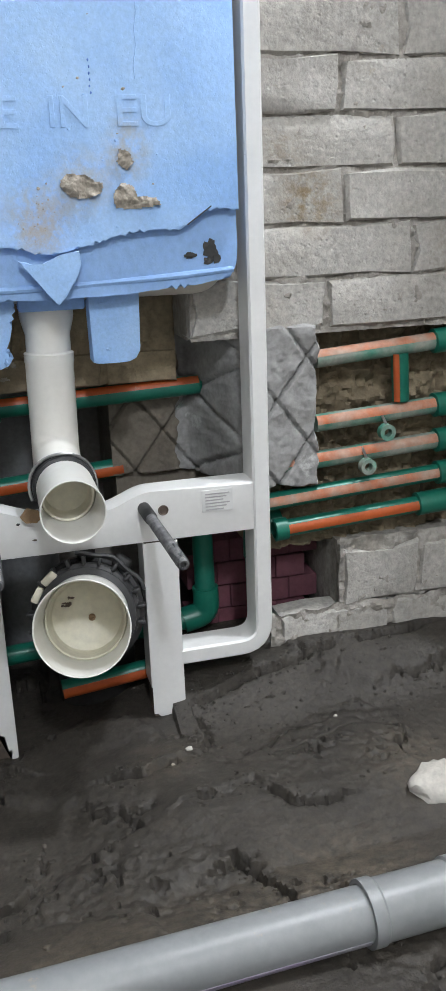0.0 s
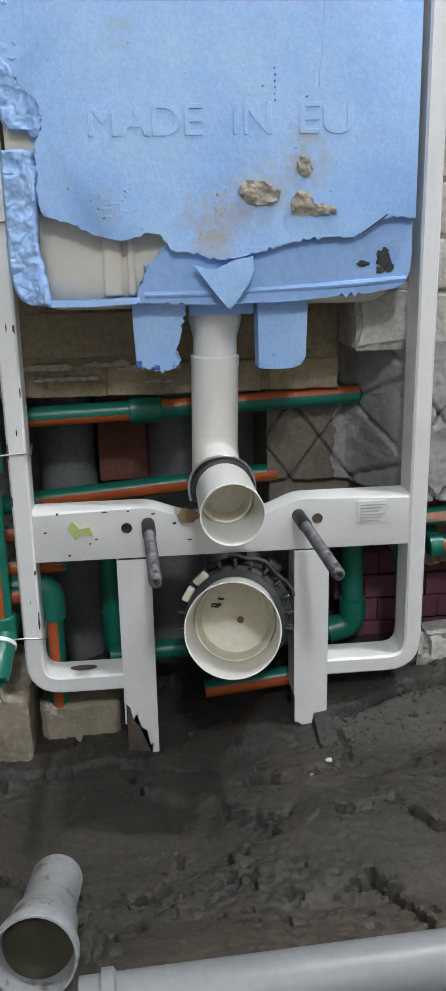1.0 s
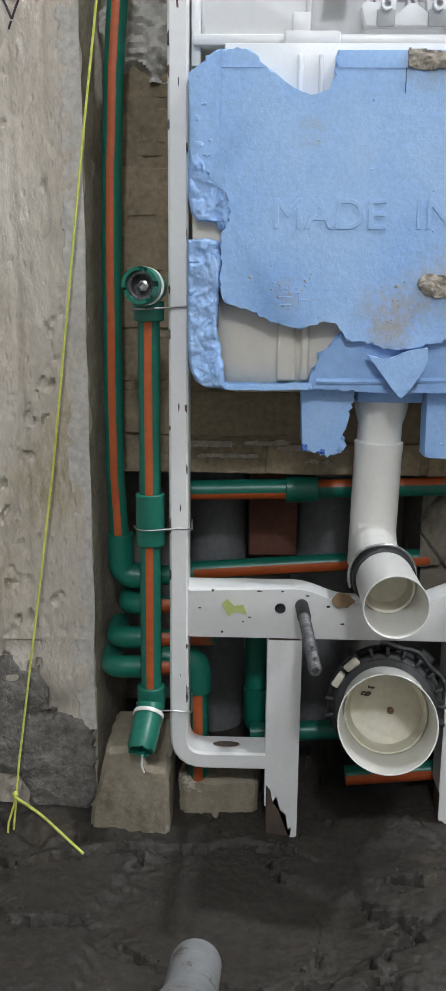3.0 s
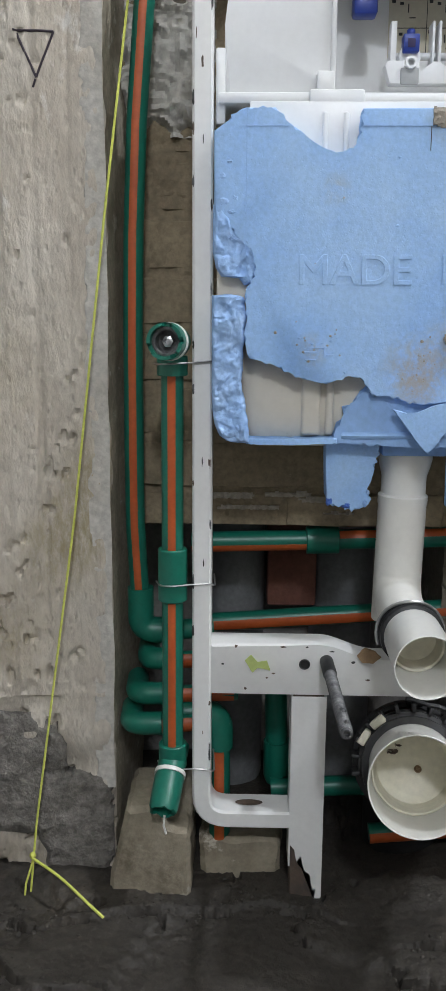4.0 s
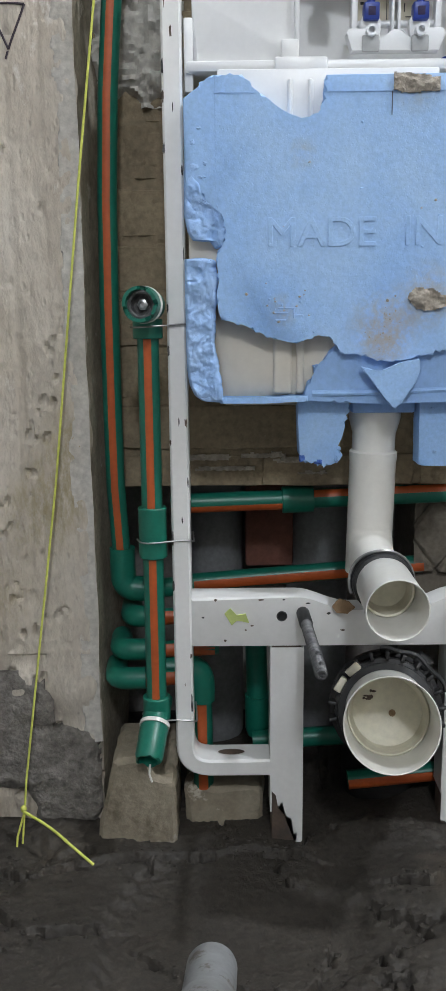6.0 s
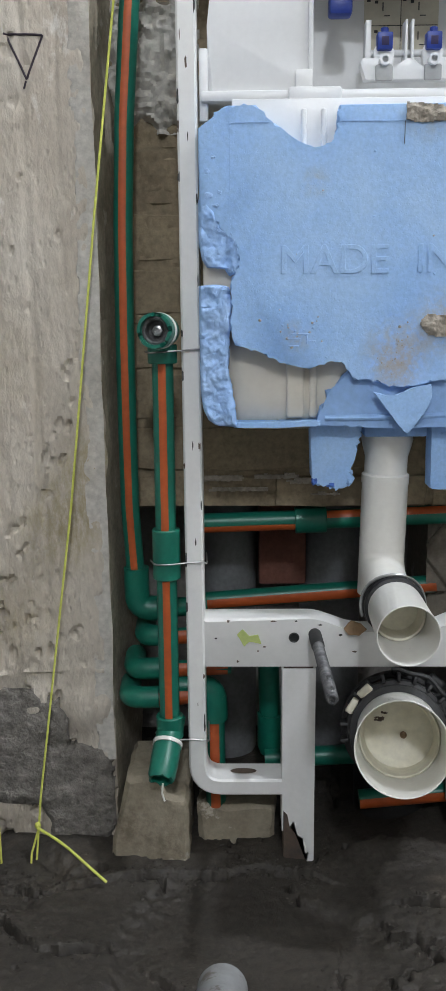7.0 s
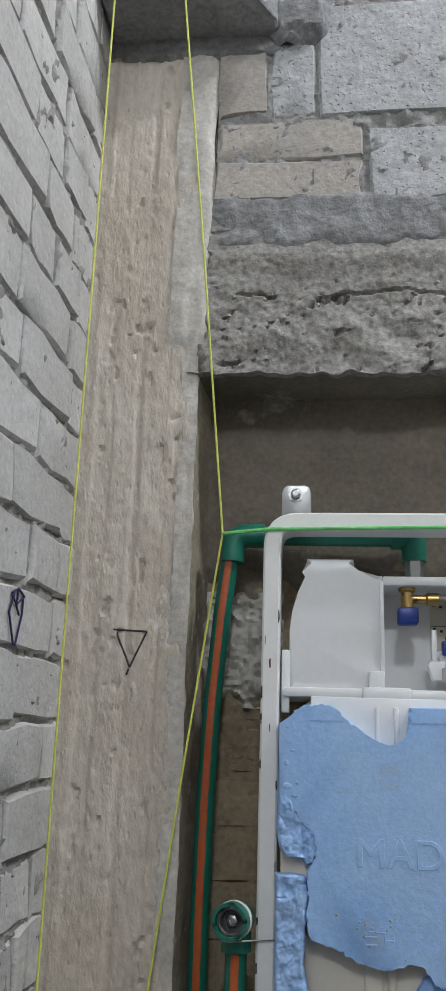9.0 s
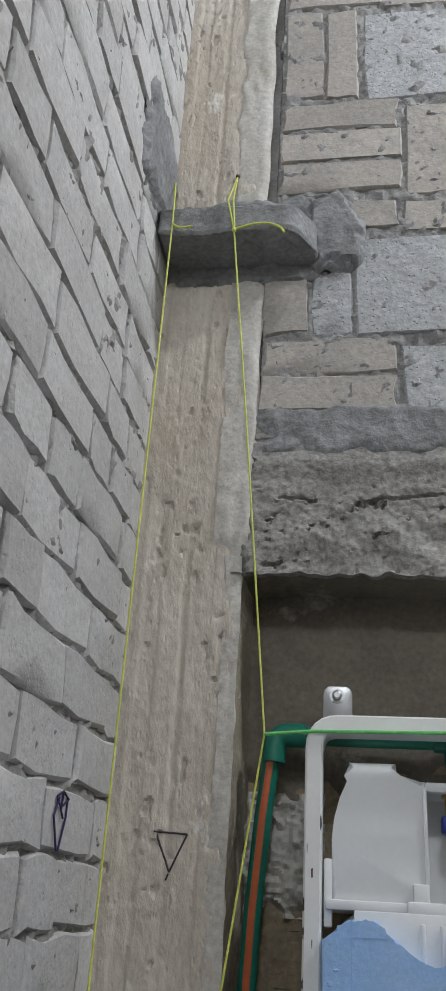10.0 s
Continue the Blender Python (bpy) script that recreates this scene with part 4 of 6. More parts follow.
# ---- cistern ----
def cistern():
    c = thing("cistern", "milky white plastic concealed cistern behind blue foam", "cistern")
    # left half of the upper shell, with a tower and a rounded shoulder
    left = [(0.033, 0.915), (0.033, 0.985), (0.036, 1.010), (0.043, 1.035), (0.052, 1.055), (0.054, 1.060), (0.054, 1.079), (0.113, 1.079), (0.113, 1.058), (0.149, 1.058), (0.149, 0.926), (0.149, 0.915)]
    part("shell_side", slab(left, 0.026, 0.150, 0.006), "tank", c)
    part("shell_side", slab([(0.36, 0.915), (0.36, 1.058), (0.45, 1.058), (0.465, 1.02), (0.465, 0.915)], 0.026, 0.150, 0.006), "tank", c)
    part("rim", a_box((0.1485, 0.030, 1.046), (0.361, 0.149, 1.058), 0.003), "tank", c)
    part("service_recess", a_box((0.1485, 0.112, 0.915), (0.361, 0.149, 1.0465)), "tank", c, "greyish back of the service opening")
    part("recess_edge", a_box((0.1445, 0.022, 0.930), (0.150, 0.034, 1.050), 0.0015), "tank", c)
    # seam and main body
    part("seam", a_box((0.026, 0.012, 0.905), (0.472, 0.152, 0.9165), 0.003), "tank", c)
    part("body", a_box((0.036, 0.004, 0.538), (0.462, 0.150, 0.9055), 0.040, 7), "tank_low", c)
    part("upper_face", a_box((0.060, 0.003, 0.838), (0.300, 0.012, 0.9055), 0.002), "tank", c)
    part("side_rib", a_box((0.0265, -0.006, 0.690), (0.070, 0.012, 0.750), 0.003), "tank_low", c)
    for x, w_ in ((0.121, 0.021), (0.1475, 0.009)):
        part("groove_rib", a_box((x, -0.002, 0.556), (x + w_, 0.012, 0.64), 0.004, 3), "tank_low", c)
    for x in (0.136, 0.158):
        part("groove_rib", a_box((x, 0.000, 0.845), (x + 0.006, 0.012, 0.895), 0.0025), "tank", c)
    part("latch", a_box((0.122, 0.004, 0.896), (0.180, 0.020, 0.918), 0.003), "tank", c)
    part("latch", a_box((0.130, 0.014, 0.9165), (0.149, 0.030, 0.938), 0.002), "tank", c)
    part("lug", a_box((0.024, 0.020, 0.886), (0.034, 0.040, 0.962), 0.002), "tank", c)
    # instruction label inside
    lb = part("instruction_label", a_box((0.216, 0.1095, 0.975), (0.303, 0.1115, 1.042)), "paper", c, "cream printed instruction label")
    for i in range(2):
        for j in range(2):
            x, z = 0.219 + 0.042 * i, 1.036 - 0.032 * j
            part("print_square", a_box((x, 0.1088, z - 0.004), (x + 0.004, 0.1098, z)), "label_ink", lb)
            part("print_line", a_box((x + 0.009, 0.1088, z - 0.006), (x + 0.013, 0.1098, z - 0.003)), "label_ink", lb)
            part("print_line", a_box((x + 0.020, 0.1088, z - 0.020), (x + 0.027, 0.1098, z - 0.0190)), "label_ink", lb)
            part("print_line", a_box((x + 0.018, 0.1088, z - 0.014), (x + 0.0193, 0.1098, z - 0.005)), "label_ink", lb)
    part("print_line", a_box((0.217, 0.1088, 1.0055), (0.302, 0.1098, 1.0062)), "label_ink", lb)
    part("print_line", a_box((0.2585, 0.1088, 0.976), (0.2592, 0.1098, 1.041)), "label_ink", lb)
    return c


cistern()


def flush_actuator():
    """The white bracket with two levers in the service opening."""
    a = thing("flush_actuator", "white plastic flush lever bracket with blue pins", "flush mechanism")
    for x in (0.208, 0.300):
        part("arm", slab([(x, 0.945), (x + 0.007, 0.940), (x + 0.007, 0.992), (x + 0.001, 0.992)], 0.036, 0.052, 0.001), "clip", a)
    part("base", slab([(0.203, 0.948), (0.209, 0.930), (0.305, 0.930), (0.313, 0.948), (0.309, 0.953), (0.288, 0.953), (0.274, 0.940), (0.263, 0.952), (0.252, 0.952), (0.242, 0.940), (0.228, 0.953), (0.206, 0.953)], 0.034, 0.050, 0.0015), "clip", a)
    part("axle", lathe(bmesh.new(), [(0, 0.0), (0, 0.004), (0.096, 0.004), (0.096, 0.0)], (0.209, 0.048, 0.960), (1, 0, 0), 12), "clip", a)
    for x in (0.252, 0.259):
        part("divider", a_box((x, 0.034, 0.949), (x + 0.003, 0.056, 0.992), 0.001), "clip", a)
    for x in (0.2225, 0.2765):
        lever = part("lever", slab([(x - 0.003, 0.938), (x + 0.017, 0.938), (x + 0.019, 0.960), (x + 0.012, 0.973), (x + 0.002, 0.973), (x - 0.005, 0.960)], 0.036, 0.046, 0.0025), "clip", a)
        part("boss", lathe(bmesh.new(), [(0, 0.0062), (0.012, 0.0062), (0.012, 0.0035), (0.004, 0.0035), (0.004, 0)], (x + 0.007, 0.036, 0.949), (0, -1, 0), 18), "clip", lever)
        part("pin", a_box((x - 0.0015, 0.028, 0.960), (x + 0.0155, 0.044, 0.978), 0.0015), "blue_plastic", lever, "blue plastic pin")
        part("pin_knob", lathe(bmesh.new(), [(0, 0.0045), (0.006, 0.0045), (0.007, 0.003), (0.007, 0)], (x + 0.007, 0.036, 0.977), (0, 0, 1), 12), "blue_plastic", lever)
        part("pin_hole", a_box((x + 0.003, 0.0274, 0.964), (x + 0.011, 0.0282, 0.973), 0.0003), "ink", lever)
        part("weight", a_box((x - 0.003, 0.0295, 0.928), (x + 0.0165, 0.0345, 0.945), 0.002), "weight", lever, "grey plastic weight")
    return a


flush_actuator()

v = thing("angle_valve", "blue handled brass stop valve in the cistern opening", "valve")
part("handle", a_box((0.168, 0.034, 0.998), (0.194, 0.058, 1.020), 0.004), "blue_plastic", v, "blue plastic handle")
part("stem", lathe(bmesh.new(), [(0, 0.0), (0, 0.008), (0.022, 0.008), (0.024, 0.011), (0.034, 0.011), (0.034, 0)], (0.181, 0.05, 1.018), (0, 0, 1), 14), "brass", v)
part("outlet", lathe(bmesh.new(), [(0, 0.0), (0, 0.006), (0.02, 0.006), (0.022, 0.0085), (0.036, 0.0085), (0.036, 0)], (0.184, 0.05, 1.032), (1, 0, 0), 12), "brass", v)
h = thing("braided_hose", "braided steel hose with a brass end in the cistern", "hose")
part("hose", tube(rounded_path([(0.220, 0.05, 1.032), (0.285, 0.05, 1.034), (0.324, 0.05, 1.024), (0.330, 0.05, 0.985)], 0.03, 8), 0.0055, 12), "hose", h)
part("fitting", tube(rounded_path([(0.330, 0.05, 0.988), (0.330, 0.05, 0.958), (0.352, 0.05, 0.952)], 0.016, 6), 0.0060, 12), "brass", h, "curved brass fitting")
bm = lathe(bmesh.new(), [(0, 0), (0, 0.010), (0.006, 0.010), (0.008, 0.006), (0.008, 0)], (0.318, 0.042, 0.9165), (0, 0, 1), 14)
solo("blue_cap", bm, "blue_plastic", "small blue plastic cap on the cistern rim", "cap")

# ---- blue foam shell ----
foam = thing("foam_insulation", "torn blue foam insulation over the cistern front", "insulation")
sheet = [(0.0235, 0.872), (0.040, 0.884), (0.053, 0.894), (0.086, 0.895), (0.093, 0.886), (0.100, 0.880), (0.112, 0.872), (0.125, 0.862), (0.140, 0.854), (0.154, 0.849),
         (0.164, 0.853), (0.172, 0.862), (0.175, 0.874), (0.176, 0.894), (0.352, 0.895), (0.354, 0.872), (0.358, 0.862), (0.368, 0.862), (0.373, 0.872), (0.375, 0.895),
         (0.463, 0.893), (0.464, 0.632), (0.434, 0.636), (0.410, 0.622), (0.396, 0.613), (0.380, 0.615), (0.355, 0.614), (0.317, 0.608), (0.290, 0.600), (0.262, 0.594), (0.241, 0.594),
         (0.215, 0.602), (0.197, 0.601), (0.189, 0.616), (0.179, 0.624), (0.162, 0.621), (0.146, 0.614), (0.121, 0.619), (0.101, 0.629), (0.084, 0.636), (0.072, 0.639), (0.062, 0.641),
         (0.057, 0.666), (0.060, 0.685), (0.057, 0.705), (0.059, 0.716), (0.067, 0.722), (0.068, 0.742), (0.060, 0.760), (0.047, 0.766), (0.041, 0.782), (0.024, 0.786)]
straight = [i for i, (a, b) in enumerate(zip(sheet, sheet[1:] + sheet[:1])) if abs(a[0] - b[0]) > 0.08 or (abs(a[1] - b[1]) > 0.06)]
part("front_sheet", slab(torn(sheet, 0.004, 0.0014, 1, skip=straight), -0.0205, 0.004, 0.0025), "foam", foam)
strip_top = [(0.0228, 0.800), (0.0225, 0.752), (0.026, 0.735), (0.032, 0.726), (0.048, 0.729), (0.056, 0.7175), (0.0675, 0.7205), (0.0705, 0.740), (0.0625, 0.763), (0.048, 0.768), (0.042, 0.785), (0.032, 0.796)]
strip_low = [(0.022, 0.707), (0.022, 0.610), (0.0228, 0.585), (0.0255, 0.568), (0.031, 0.556), (0.040, 0.5495), (0.064, 0.5475), (0.0625, 0.562), (0.060, 0.584), (0.0545, 0.612), (0.0560, 0.646), (0.0580, 0.668), (0.0590, 0.690), (0.0560, 0.706), (0.040, 0.7085)]


def foam_strip(outline, seed):
    poly = outline
    step = 0.0015
    xs_, zs_ = [p[0] for p in poly], [p[1] for p in poly]
    x0, x1, z0, z1 = min(xs_), max(xs_), min(zs_), max(zs_)
    rows_ = round((z1 - z0) / step)
    bm = bmesh.new()
    prev_ = None
    for j in range(rows_ + 1):
        z = z0 + 0.0003 + (z1 - z0 - 0.0006) * j / rows_
        cross = []
        for (ax_, az), (bx, bz) in zip(poly, poly[1:] + poly[:1]):
            if (az > z) != (bz > z):
                cross.append(ax_ + (bx - ax_) * (z - az) / (bz - az))
        a, b = min(cross), max(cross)
        b += 0.0016 * noise.noise((seed, 0, z * 90)) + 0.0010 * noise.noise((seed, 3, z * 300))
        line = []
        n = 26
        for i in range(n + 1):
            s = i / n
            x = a + (b - a) * s
            edge_ = min(s * (b - a), (1 - s) * (b - a), z - z0, z1 - z) / 0.004
            r = 1 - (1 - min(1.0, edge_)) ** 2
            flake = abs(noise.noise((x * 95 + 3 * noise.noise((x * 40, 7, z * 40)), seed, z * 60)))
            h = 0.0185 + 0.0058 * r + 0.0030 * noise.noise((x * 38, seed, z * 38)) - 0.0075 * max(0.0, 0.16 - flake) + 0.0022 * noise.noise((x * 120, seed + 2, z * 90)) + 0.0010 * noise.noise((x * 260, seed, z * 260)) - 0.007 * max(0.0, noise.noise((x * 80, seed + 4, z * 50)) - 0.18)
            line.append(bm.verts.new((x, 0.004 - h, z)))
        line = [bm.verts.new((a, 0.004, z))] + line + [bm.verts.new((b, 0.004, z))]
        if prev_:
            for i in range(len(line) - 1):
                bm.faces.new((prev_[i], prev_[i + 1], line[i + 1], line[i]))
        else:
            bm.faces.new(line)
        prev_ = line
    bm.faces.new(prev_[::-1])
    bmesh.ops.triangulate(bm, faces=[f for f in bm.faces if len(f.verts) > 4])
    return bm


part("broken_edge", foam_strip(strip_top, 4.0), "foam_torn", foam, "broken edge of blue foam")
part("broken_edge", foam_strip(strip_low, 9.0), "foam_torn", foam, "broken edge of blue foam")
band = [(0.155, 0.550), (0.200, 0.546), (0.250, 0.544), (0.340, 0.547), (0.420, 0.553), (0.455, 0.559), (0.463, 0.575), (0.4635, 0.645), (0.400, 0.640), (0.300, 0.630), (0.240, 0.615), (0.200, 0.618), (0.185, 0.605), (0.176, 0.590), (0.166, 0.588), (0.168, 0.575), (0.160, 0.570)]
part("lower_band", slab(torn(band, 0.005, 0.001, 6), -0.010, 0.020, 0.004), "foam_under", foam, "exposed lower layer of blue foam")
part("lip", tube([Vector((0.165 + 0.0293 * i, -0.0085 - 0.001 * math.sin(i), 0.557 + 0.000012 * (i * i * 9))) for i in range(11)], 0.004, 8), "foam_under", foam)
flap = [(0.218, 0.588), (0.236, 0.583), (0.248, 0.586), (0.262, 0.592), (0.283, 0.596), (0.284, 0.582), (0.279, 0.568), (0.270, 0.556), (0.262, 0.545), (0.257, 0.540), (0.246, 0.552), (0.234, 0.568)]
part("loose_flap", slab(torn(flap, 0.004, 0.0012, 8), -0.026, -0.019, 0.001), "foam", foam, "loose flap of blue foam")
part("lower_lip", slab(torn([(0.060, 0.5465), (0.110, 0.5460), (0.160, 0.5480), (0.160, 0.5545), (0.110, 0.5520), (0.060, 0.5525)], 0.005, 0.0007, 3), -0.012, 0.020, 0.002), "foam", foam)
tab_l = [(0.150, 0.558), (0.151, 0.520), (0.1525, 0.4820), (0.156, 0.4750), (0.160, 0.4720), (0.167, 0.4750), (0.178, 0.4690), (0.190, 0.4690), (0.1965, 0.4720), (0.2045, 0.4810), (0.197, 0.4880), (0.204, 0.508), (0.207, 0.529), (0.211, 0.538), (0.211, 0.558)]
tab_r = [(0.293, 0.560), (0.294, 0.4690), (0.298, 0.4675), (0.336, 0.4675), (0.344, 0.4710), (0.349, 0.4790), (0.351, 0.560)]
part("foam_foot", slab(torn(tab_l, 0.004, 0.0016, 11, skip=(0, 1, 13, 14)), 0.012, 0.046, 0.003), "foam", foam)
part("foam_foot", slab(torn(tab_r, 0.006, 0.0004, 12), 0.012, 0.046, 0.003), "foam", foam)
for k, (x, z, w_, h_) in enumerate(((0.1555, 0.4785, 0.0040, 0.0050), (0.176, 0.4735, 0.0050, 0.0030), (0.197, 0.4765, 0.0030, 0.0045), (0.199, 0.4895, 0.0025, 0.0025))):
    part("broken_chip", lump((x, 0.0135, z), (w_, 0.004, h_), 40 + k, 0.6, 2), "deep_foam" if k < 2 else "foam_torn", foam, "", False)
for k, (x, z, w_, h_) in enumerate(((0.305, 0.545, 0.003, 0.0012), (0.307, 0.536, 0.0035, 0.0012), (0.312, 0.484, 0.003, 0.002), (0.040, 0.842, 0.0035, 0.0022), (0.033, 0.828, 0.003, 0.0035), (0.034, 0.803, 0.0045, 0.004), (0.046, 0.806, 0.003, 0.002), (0.042, 0.792, 0.004, 0.0025))):
    part("broken_chip", lump((x, 0.0122 if k < 3 else -0.0200, z), (w_, 0.0016, h_), 50 + k, 0.6, 2), "foam_torn", foam, "", False)
part("foam_back", a_box((0.215, 0.02, 0.530), (0.29, 0.05, 0.566), 0.003), "foam_under", foam)
# moulded lettering, word by word
def word(text, x0, x1, z0):
    curve = bpy.data.curves.new("lettering", "FONT")
    curve.body, curve.size, curve.extrude, curve.bevel_depth = text, 0.0440, 0.0003, 0.0004
    made = bpy.data.objects.new("lettering_curve", curve)
    scene.collection.objects.link(made)
    bpy.context.view_layer.update()
    me = bpy.data.meshes.new_from_object(made.evaluated_get(bpy.context.evaluated_depsgraph_get()))
    bpy.data.objects.remove(made)
    me.materials.clear()
    me.materials.append(M["foam"])
    low, wide = min(v.co.x for v in me.vertices), max(v.co.x for v in me.vertices)
    k = (x1 - x0) / (wide - low)
    letters = new("lettering", me)
    letters.parent = foam
    letters.matrix_basis = Matrix.Translation((x0 - low * k, -0.0209, z0)) @ Euler((radians(90), 0, 0)).to_matrix().to_4x4() @ Matrix.Diagonal((k, 1, 1, 1))
    tagged(letters, "raised moulded lettering in blue foam")


word("MADE", 0.114, 0.232, 0.719)
word("IN", 0.264, 0.304, 0.7195)
word("EU", 0.334, 0.391, 0.7200)
# small moulded code and date dots that cannot be read
for k in range(6):
    part("moulded_dot", lump((0.3075 + 0.0006 * (k % 2), -0.0206, 0.783 - 0.0062 * k), (0.0011, 0.0008, 0.0016), k, 0.4, 1), "deep_foam", foam)
for k, (x, z, w_, h_) in enumerate(((0.128, 0.648, 0.0075, 0.0008), (0.128, 0.640, 0.006, 0.0008), (0.143, 0.648, 0.0008, 0.006), (0.149, 0.645, 0.004, 0.0008), (0.135, 0.653, 0.010, 0.0007))):
    part("moulded_mark", a_box((x - w_, -0.0212, z - h_), (x + w_, -0.0202, z + h_), 0.0003, 1), "foam_torn", foam)
# mould seams
part("mould_line", a_box((0.057, -0.0210, 0.745), (0.0578, -0.0200, 0.894)), "foam_under", foam)
part("mould_line", a_box((0.0575, -0.0212, 0.8765), (0.100, -0.0200, 0.8773)), "foam_torn", foam)
part("mould_line", a_box((0.176, -0.0212, 0.8765), (0.352, -0.0200, 0.8773)), "foam_torn", foam)
part("mould_line", a_box((0.2452, -0.0212, 0.853), (0.2459, -0.0200, 0.8765)), "dark_ink", foam)

crack = [Vector((0.360, -0.0207, 0.862)), Vector((0.3585, -0.0207, 0.845)), Vector((0.3600, -0.0207, 0.828)), Vector((0.3570, -0.0207, 0.812)), Vector((0.3580, -0.0207, 0.796)), Vector((0.3545, -0.0207, 0.780)), Vector((0.3550, -0.0207, 0.765))]
part("crack", tube(crack, 0.0005, 5), "foam_under", foam)
part("crack", tube([Vector((0.432, -0.0207, 0.637)), Vector((0.416, -0.0207, 0.626)), Vector((0.404, -0.0207, 0.618))], 0.0007, 5), "dark_ink", foam)
rng = random.Random(21)
for k in range(44):
    if k < 22:
        x, z = rng.gauss(0.135, 0.018), rng.gauss(0.652, 0.010)
    elif k < 34:
        x, z = rng.gauss(0.300, 0.045), rng.gauss(0.700, 0.05)
    else:
        x, z = rng.uniform(0.06, 0.45), rng.uniform(0.66, 0.87)
    r = rng.uniform(0.0006, 0.0017)
    solo("mortar_speck", lump((x, -0.0206, z), (r * 1.3, 0.0007, r), k, 0.5, 1), rng.choice(["dry_mortar", "foam_under", "foam_under", "dry_mortar"]), "tiny speck of dried dirt on the blue foam", "speck", "specks on the foam")
for x, z, w_, h_ in ((0.408, 0.585, 0.006, 0.003), (0.430, 0.591, 0.006, 0.009), (0.437, 0.582, 0.005, 0.006), (0.428, 0.578, 0.004, 0.004)):
    solo("dark_blot", lump((x, -0.0110, z), (w_, 0.0006, h_), x * 40, 0.9, 3), "label_ink", "black sealant blot on the blue foam", "blot", "black blots")

# dried mortar splashes on the foam
def stain(x0, z0, x1, z1, seed):
    """A thin film of dried mortar dust that thins out at its edges."""
    rng = random.Random(seed)
    bm = bmesh.new()
    for _ in range(22):
        x, z = rng.gauss((x0 + x1) / 2, (x1 - x0) / 4), rng.gauss((z0 + z1) / 2, (z1 - z0) / 4)
        r = rng.uniform(0.0004, 0.0013)
        n = 5
        ring = [bm.verts.new((x + r * math.cos(6.28 * i / n + x * 99), -0.0208, z + r * math.sin(6.28 * i / n + x * 99))) for i in range(n)]
        tip = bm.verts.new((x, -0.0213, z))
        for i in range(n):
            bm.faces.new((ring[i], ring[(i + 1) % n], tip))
    solo("mortar_dust", bm, "dry_mortar", "film of dried mortar dust on the blue foam", "dust", "dust films", "stuff")


stain(0.225, 0.610, 0.262, 0.655, 1)


def splash(points, y, seed, label="dried grey-brown mortar splash on the blue foam"):
    bm = crust(points, y + 0.0006, 0.0042, seed, 0.0014, 0.55, 0.004)
    solo("mortar_splash", bm, "dry_mortar", label, "mortar splash", "mortar splashes")


splash([(0.268, 0.664), (0.276, 0.674), (0.296, 0.672), (0.306, 0.666), (0.314, 0.664), (0.312, 0.654), (0.296, 0.648), (0.278, 0.651)], -0.0205, 1)
splash([(0.324, 0.646), (0.326, 0.656), (0.334, 0.664), (0.346, 0.660), (0.350, 0.650), (0.370, 0.648), (0.375, 0.640), (0.345, 0.636), (0.327, 0.638)], -0.0205, 2)
splash([(0.331, 0.684), (0.334, 0.698), (0.344, 0.694), (0.348, 0.684), (0.340, 0.676)], -0.0205, 5)
splash([(0.246, 0.897), (0.252, 0.894), (0.275, 0.893), (0.295, 0.890), (0.296, 0.876), (0.280, 0.876), (0.264, 0.874), (0.247, 0.878)], -0.0205, 3)


# ---- green water pipes ----
R = 0.0128


def fitting(path, r, n=20):
    return sweep(bmesh.new(), path, circle(r, n), caps=True)


def collar_ring(parent, at, axis, r, length, mat="green", name="coupling"):
    bm = lathe(bmesh.new(), [(0, R * 0.9), (0, r - 0.001), (0.001, r), (length - 0.001, r), (length, r - 0.001), (length, R * 0.9)], at, axis, 24)
    return part(name, bm, mat, parent)


def run(parent, path, angle, up=(0, 0, 1), r=R, mats=("green", "orange"), spread=26):
    p = part("pipe", tube(path, r, 20, up=up), mats[0], parent)
    part("stripe", stripe(path, r, angle, spread, up=up), mats[1], p, "orange stripe")
    return p


# long riser beside the column, bowed, with the branch over the frame
riser = thing("water_pipe", "long bowed green water pipe with orange stripe beside the column", "water pipe")
pts = [(-0.050, 0.088, 1.098), (-0.059, 0.088, 1.02), (-0.0685, 0.088, 0.90), (-0.0735, 0.088, 0.78), (-0.0755, 0.088, 0.66), (-0.0760, 0.088, 0.52), (-0.0755, 0.088, 0.43), (-0.0705, 0.088, 0.335)]
smooth_path = []
for a, b in zip(pts, pts[1:]):
    for i in range(4):
        s = i / 4
        smooth_path.append(Vector(a).lerp(Vector(b), s))
smooth_path.append(Vector(pts[-1]))
run(riser, smooth_path, 90, up=(0, -1, 0), r=0.0119, spread=21)
elb = rounded_path([(-0.048, 0.088, 1.085), (-0.046, 0.088, 1.122), (-0.005, 0.088, 1.122)], 0.02, 6)
part("elbow", fitting(elb, 0.0165), "green", riser)
part("pipe", tube([(-0.006, 0.088, 1.122), (0.19, 0.088, 1.121)], 0.0128, 20), "green", riser)
elb = rounded_path([(0.165, 0.088, 1.121), (0.195, 0.088, 1.121), (0.195, 0.088, 1.088)], 0.008, 4)
part("elbow", fitting(elb, 0.0165), "green", riser)
part("nut", lathe(bmesh.new(), [(0, 0), (0, 0.013), (0.016, 0.013), (0.03, 0.010), (0.03, 0)], (0.195, 0.088, 1.09), (0, 0, -1), 6), "steel", riser, "steel thread")
elb = rounded_path([(-0.070, 0.088, 0.350), (-0.070, 0.088, 0.294), (-0.030, 0.088, 0.294)], 0.026, 6)
